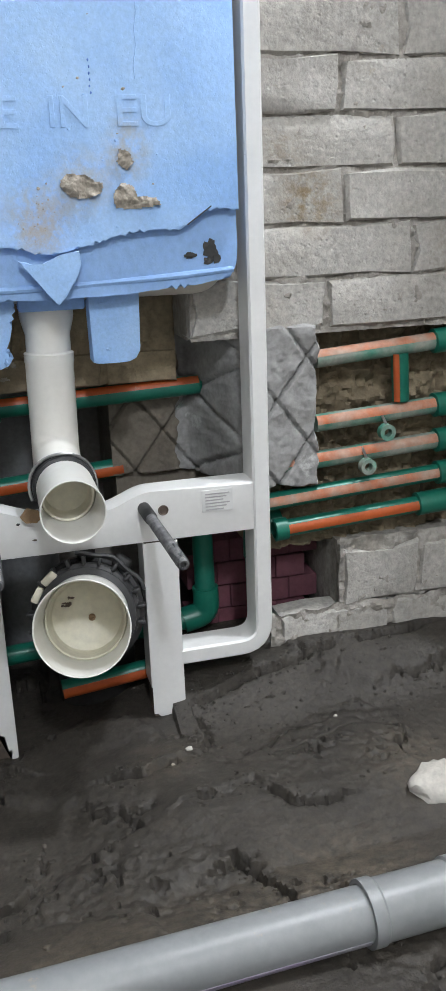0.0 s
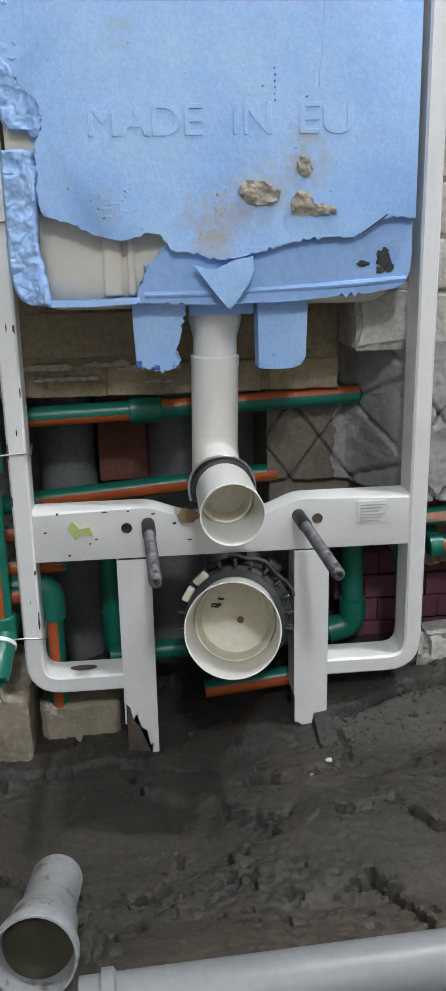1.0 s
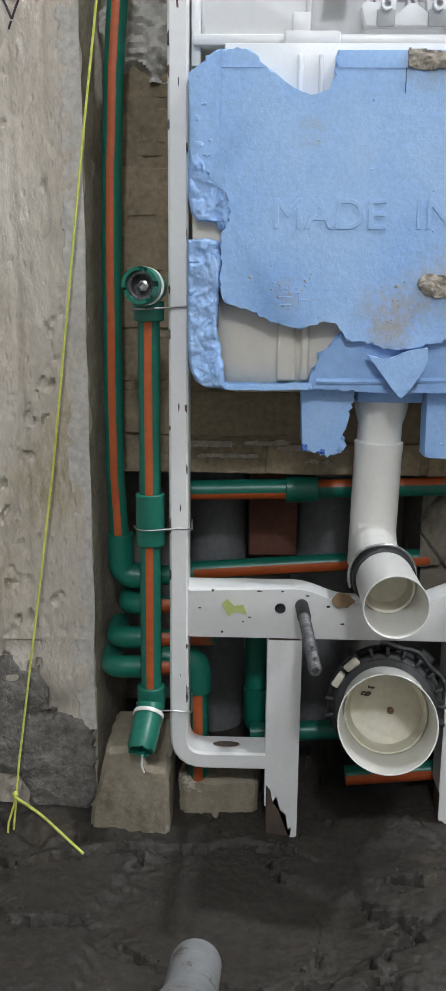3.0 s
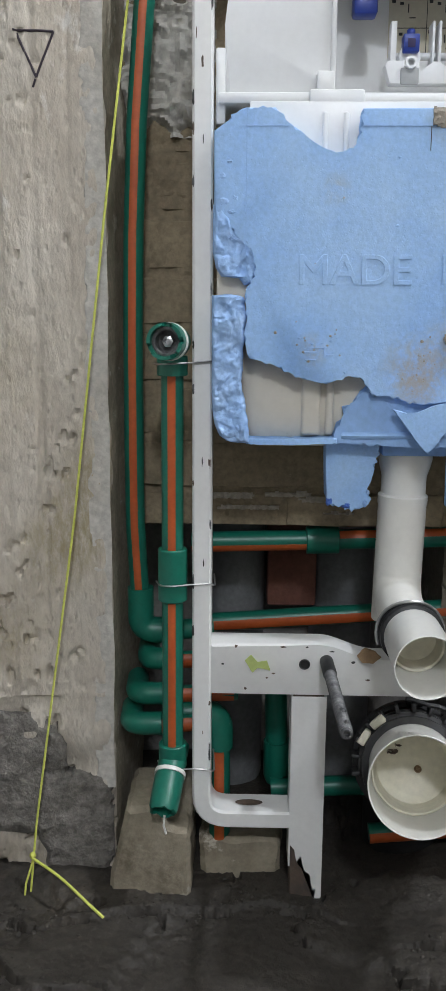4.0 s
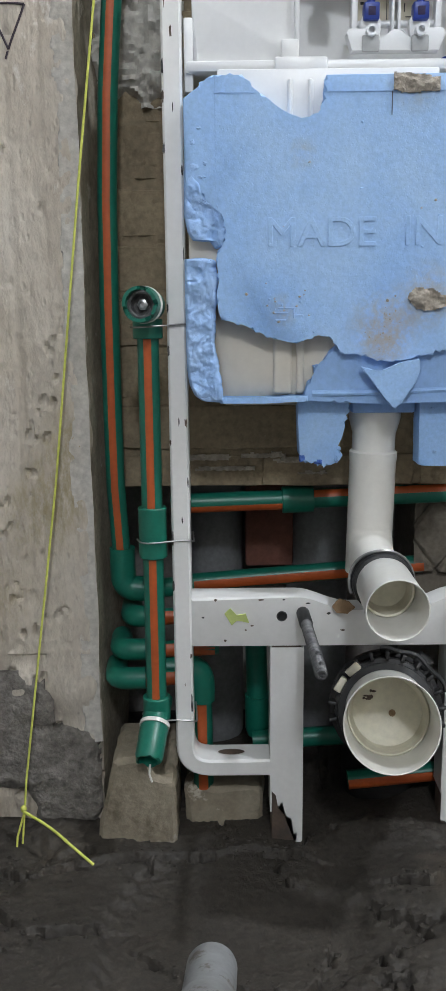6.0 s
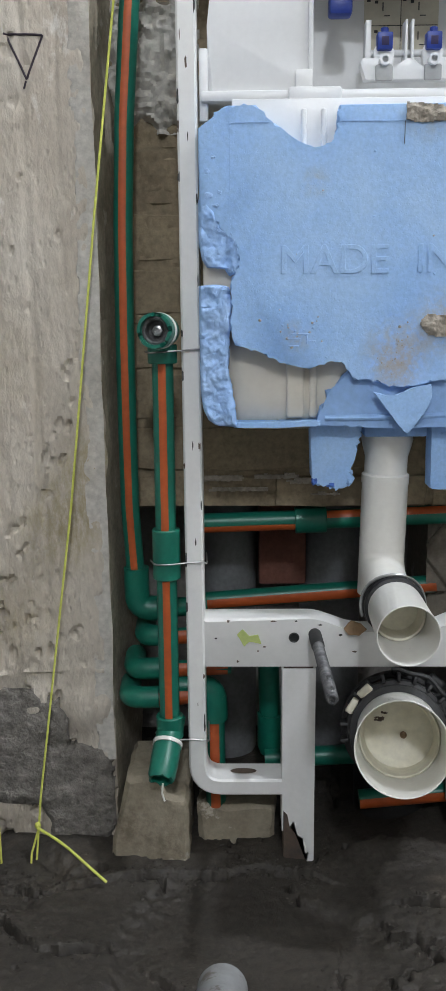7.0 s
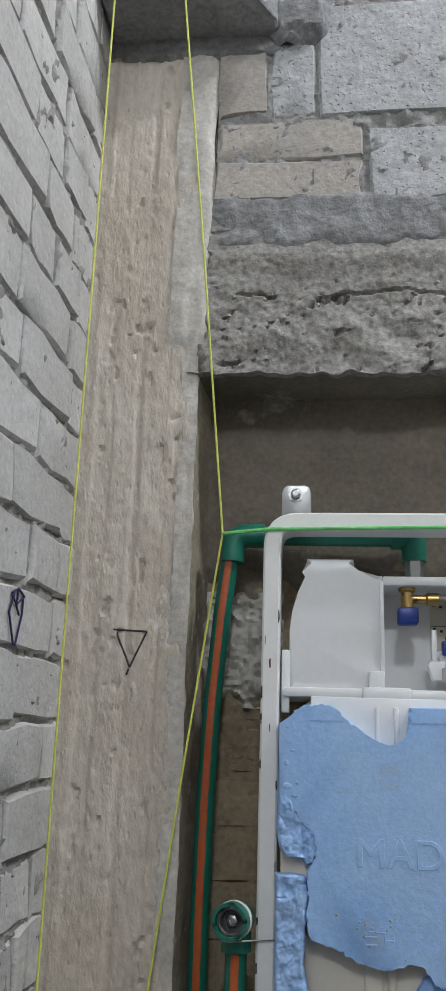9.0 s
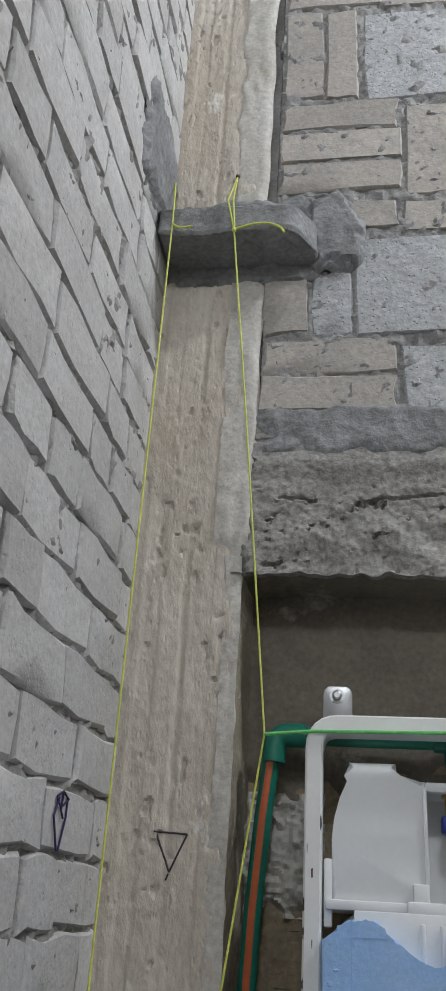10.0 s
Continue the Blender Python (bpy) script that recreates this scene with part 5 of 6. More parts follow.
part("elbow", fitting(elb, 0.0165), "green", riser)
part("pipe", tube([(-0.035, 0.088, 0.294), (0.02, 0.10, 0.294)], R, 18), "green", riser)

# three more bends that come round the column's corner
for k, (x, y, z) in enumerate(((-0.064, 0.075, 0.260), (-0.077, 0.055, 0.222), (-0.082, 0.035, 0.191))):
    t = thing("pipe_bend", "green plastic pipe bend with a short orange-striped pipe", "pipe bend", group="pipe bends beside the column")
    part("elbow", fitting(rounded_path([(x, y + 0.06, z - 0.004), (x + 0.004, y, z), (x + 0.043, y, z + 0.001)], 0.022, 6), 0.0140), "green", t)
    p = part("pipe", tube([(x + 0.04, y, z), (x + 0.13 if k < 2 else 0.02, y + 0.01, z)], 0.0105, 18), "green", t)
    part("stripe", stripe([(x + 0.042, y, z), (x + 0.125 if k < 2 else 0.018, y + 0.01, z)], 0.0105, -5, 60), "orange", p)

# upright with valve socket, tied to the frame
up_pipe = thing("water_pipe", "upright green water pipe with sockets, wired to the frame", "water pipe")
run(up_pipe, [(-0.0225, 0.008, 0.636), (-0.0238, 0.008, 0.162)], 90, up=(0, -1, 0), r=0.0125, spread=20)
collar_ring(up_pipe, (-0.0230, 0.008, 0.422), (0, 0, -1), 0.0170, 0.062)
collar_ring(up_pipe, (-0.0225, 0.008, 0.642), (0, 0, -1), 0.0172, 0.022)
sock_at, sock_ax = Vector((-0.0185, 0.006, 0.657)), Vector((-0.16, -1, 0.04)).normalized()
bm = lathe(bmesh.new(), [(0.0, 0.0), (0.0, 0.017), (0.03, 0.0175), (0.034, 0.0198), (0.048, 0.0198), (0.052, 0.0194), (0.052, 0.0158), (0.036, 0.0152), (0.030, 0.013), (0.030, 0)], sock_at, sock_ax, 48)
for q in bm.verts:
    d = (q.co - sock_at).dot(sock_ax)
    if d > 0.050 and math.sin(4 * math.atan2(q.co.z - sock_at.z, q.co.x - sock_at.x) + 0.6) > 0.72:
        q.co -= sock_ax * 0.007
sock = part("socket", bm, "green", up_pipe, "green threaded wall socket with a notched rim")
thread_ = [(0.044, 0.0156), (0.0445, 0.0135)]
for k in range(4):
    thread_ += [(0.0435 - 0.003 * k, 0.0118), (0.042 - 0.003 * k, 0.0126)]
part("thread", lathe(bmesh.new(), thread_ + [(0.031, 0.0115), (0.031, 0.0)], sock_at, sock_ax, 32), "rod", sock, "shiny metal thread")
part("plug", lathe(bmesh.new(), [(0.031, 0.0065), (0.037, 0.0062), (0.038, 0.0035), (0.035, 0.003), (0.035, 0.0)], sock_at, sock_ax, 6), "steel", sock, "dark hexagonal plug")
part("white_ring", lathe(bmesh.new(), [(0.026, 0.0176), (0.026, 0.0205), (0.033, 0.0205), (0.033, 0.0176)], sock_at, sock_ax, 28), "pvc", sock)
collar_ring(up_pipe, (-0.0238, 0.008, 0.180), (0, 0, -1), 0.0170, 0.030)
spout_bm = lathe(bmesh.new(), [(-0.020, 0.0), (-0.020, 0.0168), (0.02, 0.0168), (0.024, 0.0178), (0.060, 0.0172), (0.067, 0.0160), (0.067, 0.0130), (0.03, 0.0125), (0.03, 0)], (-0.0238, 0.008, 0.158), (-0.12, -0.80, -0.60), 24)
mouth = Vector((-0.12, -0.80, -0.60)).normalized()
for q in spout_bm.verts:
    d = (q.co - Vector((-0.0238, 0.008, 0.158))).dot(mouth)
    if d > 0.064:
        q.co -= mouth * 0.009 * max(0.0, noise.noise((q.co.x * 110, 2, q.co.z * 110)) + 0.1)
spout = part("outlet", spout_bm, "green", up_pipe, "green open outlet with a notched mouth")
part("white_ring", lathe(bmesh.new(), [(0.016, 0.0169), (0.016, 0.0188), (0.021, 0.0188), (0.021, 0.0169)], (-0.0238, 0.008, 0.158), (-0.12, -0.80, -0.60), 24), "pvc", spout, "white plastic ring")
part("seal_tape", tube([(-0.030, -0.040, 0.112), (-0.031, -0.042, 0.100), (-0.028, -0.043, 0.090)], 0.0014, 6), "pvc", spout, "loose white sealing tape")

for z, dz in ((0.633, 0.004), (0.381, 0.002), (0.154, -0.004)):
    loop = [Vector((-0.0425, 0.012, z)), Vector((-0.036, -0.008, z)), Vector((-0.020, -0.012, z + 0.001)), Vector((0.002, -0.003, z + dz * 0.5)), Vector((0.022, -0.0025, z + dz)), Vector((0.0265, 0.004, z + dz - 0.004)), Vector((0.024, 0.045, z))]
    solo("tie_wire", tube(rounded_path(loop, 0.008, 3), 0.0011, 6), "wire", "thin steel wire tying the pipe to the frame", "wire", "tie wires")

# pipes across the cavity
hp = thing("water_pipe", "green water pipe across the back of the recess", "water pipe")
run(hp, [(-0.01, 0.168, 0.389), (0.15, 0.168, 0.394)], -35, r=0.0135, spread=24)
run(hp, [(0.185, 0.168, 0.395), (0.452, 0.168, 0.405)], 42, r=0.0135, spread=24)
part("pipe_end", lathe(bmesh.new(), [(0, 0.0135), (0.004, 0.011), (0.006, 0.0)], (0.452, 0.168, 0.405), (1, 0, 0.03), 18), "green", hp)
collar_ring(hp, (0.142, 0.168, 0.3935), (1, 0, 0.032), 0.0185, 0.043)
hp2 = thing("water_pipe", "lower green water pipe in the wall cavity", "water pipe")
run(hp2, [(-0.01, 0.20, 0.264), (0.345, 0.20, 0.291)], -8, r=0.0130, spread=30)

# bends below the crossbar
b = thing("pipe_bend", "green pipe bend turning down behind the frame", "pipe bend")
part("elbow", fitting(rounded_path([(-0.02, 0.060, 0.196), (0.031, 0.060, 0.194), (0.031, 0.060, 0.150)], 0.026, 6), 0.0175), "green", b)
run(b, [(0.031, 0.060, 0.16), (0.032, 0.062, 0.02)], 90, up=(0, -1, 0), r=0.0135)
b = thing("pipe_bend", "green pipe with socket going down in the cavity", "pipe bend")
part("pipe", tube(rounded_path([(0.0, 0.15, 0.232), (0.104, 0.15, 0.232), (0.108, 0.15, 0.08)], 0.014, 5), 0.0150), "green", b)
part("coupling", lathe(bmesh.new(), [(0, 0.012), (0, 0.0185), (0.05, 0.0185), (0.06, 0.015), (0.06, 0)], (0.108, 0.15, 0.115), (0, 0, -1), 20), "green", b)
b = thing("pipe_bend", "green elbow joining pipes behind the frame leg", "pipe bend")
part("pipe", tube([(0.437, 0.12, 0.255), (0.439, 0.12, 0.11)], 0.0145), "green", b)
part("elbow", fitting(rounded_path([(0.439, 0.12, 0.125), (0.440, 0.12, 0.085), (0.405, 0.12, 0.078)], 0.02, 6), 0.0185), "green", b)
part("coupling", lathe(bmesh.new(), [(0, 0.012), (0, 0.0185), (0.03, 0.0185), (0.03, 0.012)], (0.437, 0.12, 0.24), (0, 0, 1), 20), "green", b)
part("pipe", tube([(0.41, 0.12, 0.078), (0.10, 0.13, 0.055)], 0.0135), "green", b)
b = thing("pipe_bend", "green pipe bend beside the frame upright", "pipe bend")
part("elbow", fitting(rounded_path([(0.545, 0.10, 0.218), (0.508, 0.10, 0.215), (0.508, 0.10, 0.17)], 0.02, 6), 0.0165), "green", b)
part("pipe", tube([(0.508, 0.10, 0.185), (0.510, 0.10, 0.02)], 0.0145), "green", b)
b = thing("water_pipe", "short green and orange pipe lying on the mortar", "water pipe")
run(b, [(0.225, 0.065, 0.030), (0.345, 0.065, 0.042)], -25, r=0.0125, spread=50)

# five pipes in the chase, the upper ones smeared with mortar
for k, (x0, z0, x1, z1, mats, y) in enumerate((
        (0.585, 0.444, 0.96, 0.470, ("dusty_green", "dusty_orange"), 0.066), (0.585, 0.359, 0.96, 0.380, ("dusty_green", "dusty_orange"), 0.066),
        (0.505, 0.304, 0.96, 0.331, ("dusty_green", "dusty_orange"), 0.066), (0.505, 0.257, 0.96, 0.284, ("green", "dusty_orange"), 0.066),
        (0.535, 0.217, 0.752, 0.2295, ("green", "orange"), 0.066))):
    t = thing("water_pipe", "mortar-smeared green water pipe with orange stripe in the wall chase", "water pipe", group="pipes in the wall chase")
    run(t, [(x0, y, z0), (x1, y, z1)], (48, 30, 30, 10, 8)[k], r=0.0118, mats=mats, spread=30)
    e = Vector((x1 - x0, 0, z1 - z0)).normalized()
    if k in (0, 1, 2, 3):
        part("coupling", lathe(bmesh.new(), [(0, 0.0115), (0.001, 0.0165), (0.05, 0.0165), (0.051, 0.0115)], Vector((0.752 + 0.004 * k, y, z0 + (0.752 - x0) * e.z)), e, 22), "green", t)
    else:
        part("coupling", lathe(bmesh.new(), [(0, 0.0115), (0.001, 0.0165), (0.05, 0.0165), (0.051, 0.0)], (0.735, y, 0.2287), e, 22), "green", t)
        part("coupling", lathe(bmesh.new(), [(0, 0.0115), (0.001, 0.0155), (0.018, 0.0155), (0.019, 0.0115)], (0.525, y, 0.2165), e, 22), "green", t)
tee = thing("pipe_branch", "short upright green pipe joining two pipes", "pipe branch")
run(tee, [(0.703, 0.062, 0.444), (0.706, 0.062, 0.380)], 40, up=(0, -1, 0), r=0.0115, spread=22)
for x, z in ((0.675, 0.345), (0.648, 0.301)):
    t = thing("pipe_clip", "small round grey-green pipe clip", "pipe clip", group="pipe clips")
    part("ring", lathe(bmesh.new(), [(0, 0.0055), (0, 0.0108), (0.012, 0.0108), (0.012, 0.0055), (0, 0.0055)], (x, 0.044, z), (0, -1, 0), 22), "dusty_green", t)
    part("nail", tube([(x, 0.040, z + 0.010), (x + 0.002, 0.060, z + 0.020)], 0.002, 8), "steel", t)

# ---- behind the cavity ----
for x in (0.048, 0.205):
    t = solo("drain_pipe", tube([(x, 0.305, -0.05), (x, 0.305, 0.45)], 0.042 if x < 0.1 else 0.047, 28), "dark_pvc", "dark grey drain pipe inside the wall cavity", "drain pipe", "drain pipes in the cavity")
solo("red_brick", a_box((0.094, 0.265, 0.27), (0.165, 0.34, 0.44), 0.004), "red_brick", "dull red brick inside the wall cavity", "brick")
mar = thing("brick_pier", "maroon painted brick pier behind the frame", "brick pier")
for j in range(5):
    for i in range(4):
        x0 = 0.44 + 0.045 * i - (0.02 if j % 2 else 0)
        part("brick", a_box((x0, 0.150 + 0.001 * ((i + j) % 3), 0.002 + 0.036 * j), (x0 + 0.0442, 0.20, 0.0353 + 0.036 * j), 0.001, 1), "maroon", mar)

# ---- mortar patch with a crosswise scored pattern ----
def patch_point(x, z, over=0.0):
    k = max(0.0, min(1.0, (0.492 - x) / 0.055))
    y = FACE + 0.006 + 0.140 * k * k * (3 - 2 * k)
    slope = 0.140 * 6 * k * (1 - k) / 0.055
    d0 = 0.0018 * noise.noise((x * 18, 0, z * 18)) + 0.0013 * noise.noise((x * 70, 1, z * 70)) + 0.0010 * noise.noise((x * 190, 1, z * 190)) - 0.004 * max(0.0, noise.noise((x * 30, 11, z * 30)))
    for s in (1, -1):
        d = ((x - 0.446) * 1.35 + s * (z - 0.395)) / 0.112
        d = abs(d - round(d)) * 0.112 / 1.68 + 0.0008 * noise.noise((x * 120, s, z * 120))
        if d < 0.0035:
            d0 += 0.008 * (1 - max(0.0, d) / 0.0035)
    e = min(0.588 - x, z - 0.275, 0.495 - z) + 0.006 * noise.noise((x * 35, 9, z * 35))
    d0 += 0.022 * (1 - e / 0.006) if e < 0.006 else 0
    if over:
        d0 -= over * max(-1.0, min(1.0, (0.426 + 0.014 * noise.noise((1, 1, z * 24)) + 0.007 * noise.noise((1, 3, z * 90)) - x) / 0.003))
    n = math.hypot(slope, 1)
    return Vector((x + d0 * slope / n * 0.8, y + d0 / n, z))


solo("mortar_patch", grid_wall(0.402, 0.588, 0.275, 0.495, 0.0022, 0.0022, patch_point), "smear", "grey cement patch scored with a diamond pattern", "cement patch")
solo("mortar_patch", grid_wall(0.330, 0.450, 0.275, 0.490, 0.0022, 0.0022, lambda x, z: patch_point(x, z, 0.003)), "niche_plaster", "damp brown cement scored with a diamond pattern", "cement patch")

# ---- floor things ----
gp = thing("drain_pipe", "light grey drain pipe lying on the mortar floor", "drain pipe")
a, bb = Vector((-0.02, -0.447, 0.030)), Vector((0.62, -0.420, 0.030))
d = (bb - a).normalized()
part("pipe", tube([a + d * 0.10, a + d * 0.50], 0.0250, 32), "grey_pvc", gp)
part("socket", lathe(bmesh.new(), [(0, 0.0255), (0, 0.0300), (0.012, 0.0300), (0.014, 0.0278), (0.085, 0.0278), (0.087, 0.0305), (0.105, 0.0305), (0.107, 0.026)], a + d * 0.462, d, 32), "grey_pvc", gp, "grey push-fit socket")
part("print_stripe", stripe([a + d * 0.14, a + d * 0.46], 0.0250, -30, 11), "lilac", gp, "faded lilac print along the pipe")
so = thing("drain_branch", "grey drain branch with an open dirty socket", "drain branch")
part("socket", lathe(bmesh.new(), [(-0.10, 0.0), (-0.10, 0.026), (-0.02, 0.026), (0.0, 0.031), (0.045, 0.0325), (0.047, 0.037), (0.060, 0.037), (0.062, 0.0362), (0.062, 0.0342), (0.045, 0.0315), (0.02, 0.0305), (-0.02, 0.023), (-0.03, 0.0)], (0.043, -0.345, 0.030), (-0.03, -0.88, 0.28), 36), "dirty_pvc", so)
part("water", lathe(bmesh.new(), [(0.034, 0.0312), (0.034, 0.0)], (0.043, -0.345, 0.030), (-0.03, -0.88, 0.28), 30), "murky_water", so, "dark wet inside of the socket")
part("ring", lathe(bmesh.new(), [(0, 0.025), (0, 0.029), (0.010, 0.029), (0.012, 0.0255)], a + d * 0.118, d, 30), "grey_pvc", so)

def block(name, lo, hi, mat, label, seed):
    bm = a_box(lo, hi, 0.006, 1)
    bmesh.ops.subdivide_edges(bm, edges=bm.edges[:], cuts=5, use_grid_fill=True)
    for q in bm.verts:
        q.co += Vector((noisy(q.co, 40, 0.005, seed), noisy(q.co, 40, 0.005, seed + 3), noisy(q.co, 40, 0.005, seed + 6)))
    return solo(name, bm, mat, label, "stone block", "", "", True)


stone = block("stone_block", (-0.104, 0.000, -0.04), (-0.002, 0.11, 0.096), "stone_block", "pale stone block with a broken side standing in wet mortar", 1)
for q in stone.data.vertices:
    lean_ = max(0.0, min(1.0, (q.co.z + 0.01) / 0.10))
    side_ = max(0.0, min(1.0, (-0.003 - q.co.x) / 0.10))
    q.co.x += 0.024 * lean_ * side_
    if q.co.x > -0.040 and q.co.y < 0.06:
        q.co.z -= 0.026 * max(0.0, min(1.0, (q.co.z - 0.04) / 0.05))
block("stone_block", (0.008, 0.045, -0.04), (0.112, 0.12, 0.032), "stone_block", "low stone block half sunk in mortar", 2)
solo("mortar_chunk", lump((0.620, -0.245, 0.004), (0.044, 0.028, 0.025), 2, 0.30, 3), "plaster", "pale broken lump of plaster on the floor", "rubble")
rng = random.Random(5)
for k in range(14):
    x, y = rng.uniform(-0.2, 0.7), rng.uniform(-0.42, 0.02)
    s = rng.uniform(0.002, 0.005)
    solo("pebble", lump((x, y, floor_point(x, y) + s * 0.3), (s * 1.1, s * 0.8, s * 0.6), k, 0.5, 2), rng.choice(["plaster", "mud", "dry_mortar", "mud"]), "small crumb of dry mortar on the floor", "crumb", "crumbs on the floor")

crumbs = bmesh.new()
rng = random.Random(8)
for k in range(7500):
    if k < 300:
        x, y = rng.uniform(0.36, 0.74), rng.gauss(-0.02, 0.03) - 0.18 * rng.random() ** 3
    elif k < 420:
        x, y = rng.uniform(-0.24, 0.20), rng.gauss(-0.01, 0.03)
    else:
        # along the torn edges of the tongues
        x, y = rng.uniform(-0.24, 0.75), rng.uniform(-0.44, 0.05)
        if layer_edge(x, y)[0] > 0.010 + 0.012 * rng.random() and (not -0.05 < tongue(x, y) < 0.03 or noise.noise((x * 9, y * 9, 5.1)) < 0.05):
            continue
    sz = rng.uniform(0.0008, 0.0017) + 0.0022 * rng.random() ** 4
    at = Vector((x, y, floor_point(x, y) + sz * 0.25))
    wide_by, deep_by, high_by, spin = rng.uniform(0.7, 1.8), rng.uniform(0.7, 1.3), rng.uniform(0.4, 0.8), rng.uniform(0, 3.1)
    ring_ = [crumbs.verts.new(at + Vector((sz * wide_by * math.cos(spin + q * 1.2566) * rng.uniform(0.7, 1.2), sz * deep_by * math.sin(spin + q * 1.2566) * rng.uniform(0.7, 1.2), -sz * 0.3))) for q in range(5)]
    crown_ = [crumbs.verts.new(v.co.lerp(at, 0.45) + Vector((0, 0, sz * high_by * rng.uniform(0.7, 1.3)))) for v in ring_]
    crumbs.faces.new(crown_)
    for q in range(5):
        crumbs.faces.new((ring_[q], ring_[(q + 1) % 5], crown_[(q + 1) % 5], crown_[q]))
solo("mortar_crumbs", crumbs, "mud", "loose crumbs of wet mortar on the floor", "crumbs", "", "stuff", False)

ridge = [Vector((0.45 + 0.0125 * k, -0.130 + 0.003 * k + 0.002 * math.sin(k * 1.7), floor_point(0.45 + 0.0125 * k, -0.130 + 0.003 * k) + 0.0005)) for k in range(11)]
solo("mortar_ridge", tube(ridge, 0.0022, 7), "mud", "thin trowel ridge in the wet mortar", "mortar ridge")


def mound(x, y, rx, ry, h, seed):
    """A low uneven mound of wet mortar."""
    bm = bmesh.new()
    bmesh.ops.create_icosphere(bm, subdivisions=4, radius=1)
    for q in bm.verts:
        c = q.co.copy()
        f = 1 + 0.35 * noise.noise(c * 1.7 + Vector((seed, 0, 0))) + 0.16 * noise.noise(c * 5 + Vector((0, seed, 0))) + 0.07 * noise.noise(c * 13 + Vector((0, 0, seed)))
        q.co = Vector((x + c.x * rx * f, y + c.y * ry * f, floor_point(x, y) - 0.006 + c.z * h * f))
    return bm


hp_ = thing("mortar_heap", "low bank of wet mortar round the drain branch", "mortar heap")
for k, spot_ in enumerate(((-0.005, -0.335, 0.030, 0.045, 0.022), (0.004, -0.385, 0.026, 0.03, 0.020), (0.082, -0.320, 0.020, 0.040, 0.016), (0.045, -0.262, 0.038, 0.022, 0.022))):
    part("mound", mound(*spot_, 3.0 + k), "mud", hp_)

# ---- ledge and strings ----
def ledge_box():
    bm = a_box((-0.255, -0.055, 1.902), (0.004, FACE + 0.01, 1.956), 0.005, 1)
    bmesh.ops.subdivide_edges(bm, edges=[e for e in bm.edges if e.calc_length() > 0.03], cuts=24, use_grid_fill=True)
    for q in bm.verts:
        k = max(0.0, min(1.0, (q.co.x + 0.055) / 0.06))
        if q.co.y < 0.02:
            q.co.y += k * k * 0.06
        q.co += Vector((noisy(q.co, 26, 0.003, 2), noisy(q.co, 26, 0.005, 4), noisy(q.co, 26, 0.004, 6) + noisy(q.co, 80, 0.0025, 8)))
    return bm


def smear_sheet(u0, u1, v0, v1, place, bulge, seed, step=0.004):
    """A trowelled patch that thins out to ragged edges."""
    def at(u, v):
        cu, cv = (u - u0) / (u1 - u0) * 2 - 1, (v - v0) / (v1 - v0) * 2 - 1
        e = 1 - max(abs(cu), abs(cv)) ** 2 - 0.5 * (cu * cv) ** 2 + 0.55 * noise.noise((u * 22, seed, v * 22)) + 0.2 * noise.noise((u * 80, seed, v * 80))
        h = bulge * min(1.0, max(-0.3, e * 2.2)) - (0.02 if e < -0.1 else 0.0) + 0.003 * noise.noise((u * 45, seed + 3, v * 45))
        return place(u, v, h)
    return grid_wall(u0, u1, v0, v1, step, step, at)


solo("cement_ledge", ledge_box(), "ledge", "rough cement ledge across the column", "ledge")
on_front = lambda u, v, h: Vector((u, FACE + 0.002 - h, v))
on_left = lambda u, v, h: Vector((LEFT - 0.002 + h, u, v))
solo("cement_smear", smear_sheet(-0.265, 0.075, 1.945, 2.060, on_front, 0.012, 1), "ledge", "smeared cement above the ledge", "cement smear", "cement smears")
solo("cement_smear", smear_sheet(-0.265, 0.020, 1.868, 1.925, on_front, 0.010, 2), "ledge", "smeared cement under the ledge", "cement smear", "cement smears")
solo("cement_smear", smear_sheet(-0.020, 0.085, 1.885, 2.060, on_front, 0.026, 3), "ledge", "thick smeared cement beside the ledge", "cement smear", "cement smears")
solo("cement_smear", smear_sheet(-0.185, 0.040, 1.930, 2.150, on_left, 0.014, 4), "ledge", "smeared cement on the pale brick wall", "cement smear", "cement smears")
solo("cement_smear", smear_sheet(-0.110, 0.330, 1.535, 1.625, on_front, 0.007, 5), "ledge", "trowelled grey cement above the lintel", "cement smear", "cement smears")
solo("cement_smear", smear_sheet(-0.275, -0.160, 0.02, 0.20, on_front, 0.008, 6), "crust", "dark grey cement crust at the column's foot", "cement smear", "cement smears")
solo("cement_smear", smear_sheet(-0.200, -0.102, -0.03, 0.12, on_front, 0.007, 7), "crust", "dark grey cement crust at the column's foot", "cement smear", "cement smears")

s = thing("plumb_string", "taut yellow string hung from the ledge to the floor", "string", group="strings")
part("cord", tube([(-0.144, 0.040, 2.112), (-0.140, -0.060, 1.962), (-0.126, -0.062, 1.893), (-0.093, -0.012, 1.531), (-0.055, 0.022, 1.110), (-0.098, 0.025, 0.791), (-0.140, 0.028, 0.45), (-0.196, 0.020, 0.06), (-0.203, 0.005, -0.030)], 0.0014, 8), "string", s)
part("cord", tube([(-0.144, 0.040, 2.112), (-0.131, -0.060, 1.962), (-0.125, -0.063, 1.893)], 0.0014, 8), "string", s)
part("cord", tube([(-0.198, 0.012, 0.022), (-0.207, 0.000, -0.010), (-0.209, -0.002, -0.032)], 0.0014, 8), "string", s)
part("loose_end", tube(rounded_path([(-0.200, 0.010, 0.020), (-0.160, -0.020, 0.016), (-0.120, -0.045, -0.004), (-0.102, -0.052, -0.016)], 0.02, 4), 0.0018, 8), "string", s)
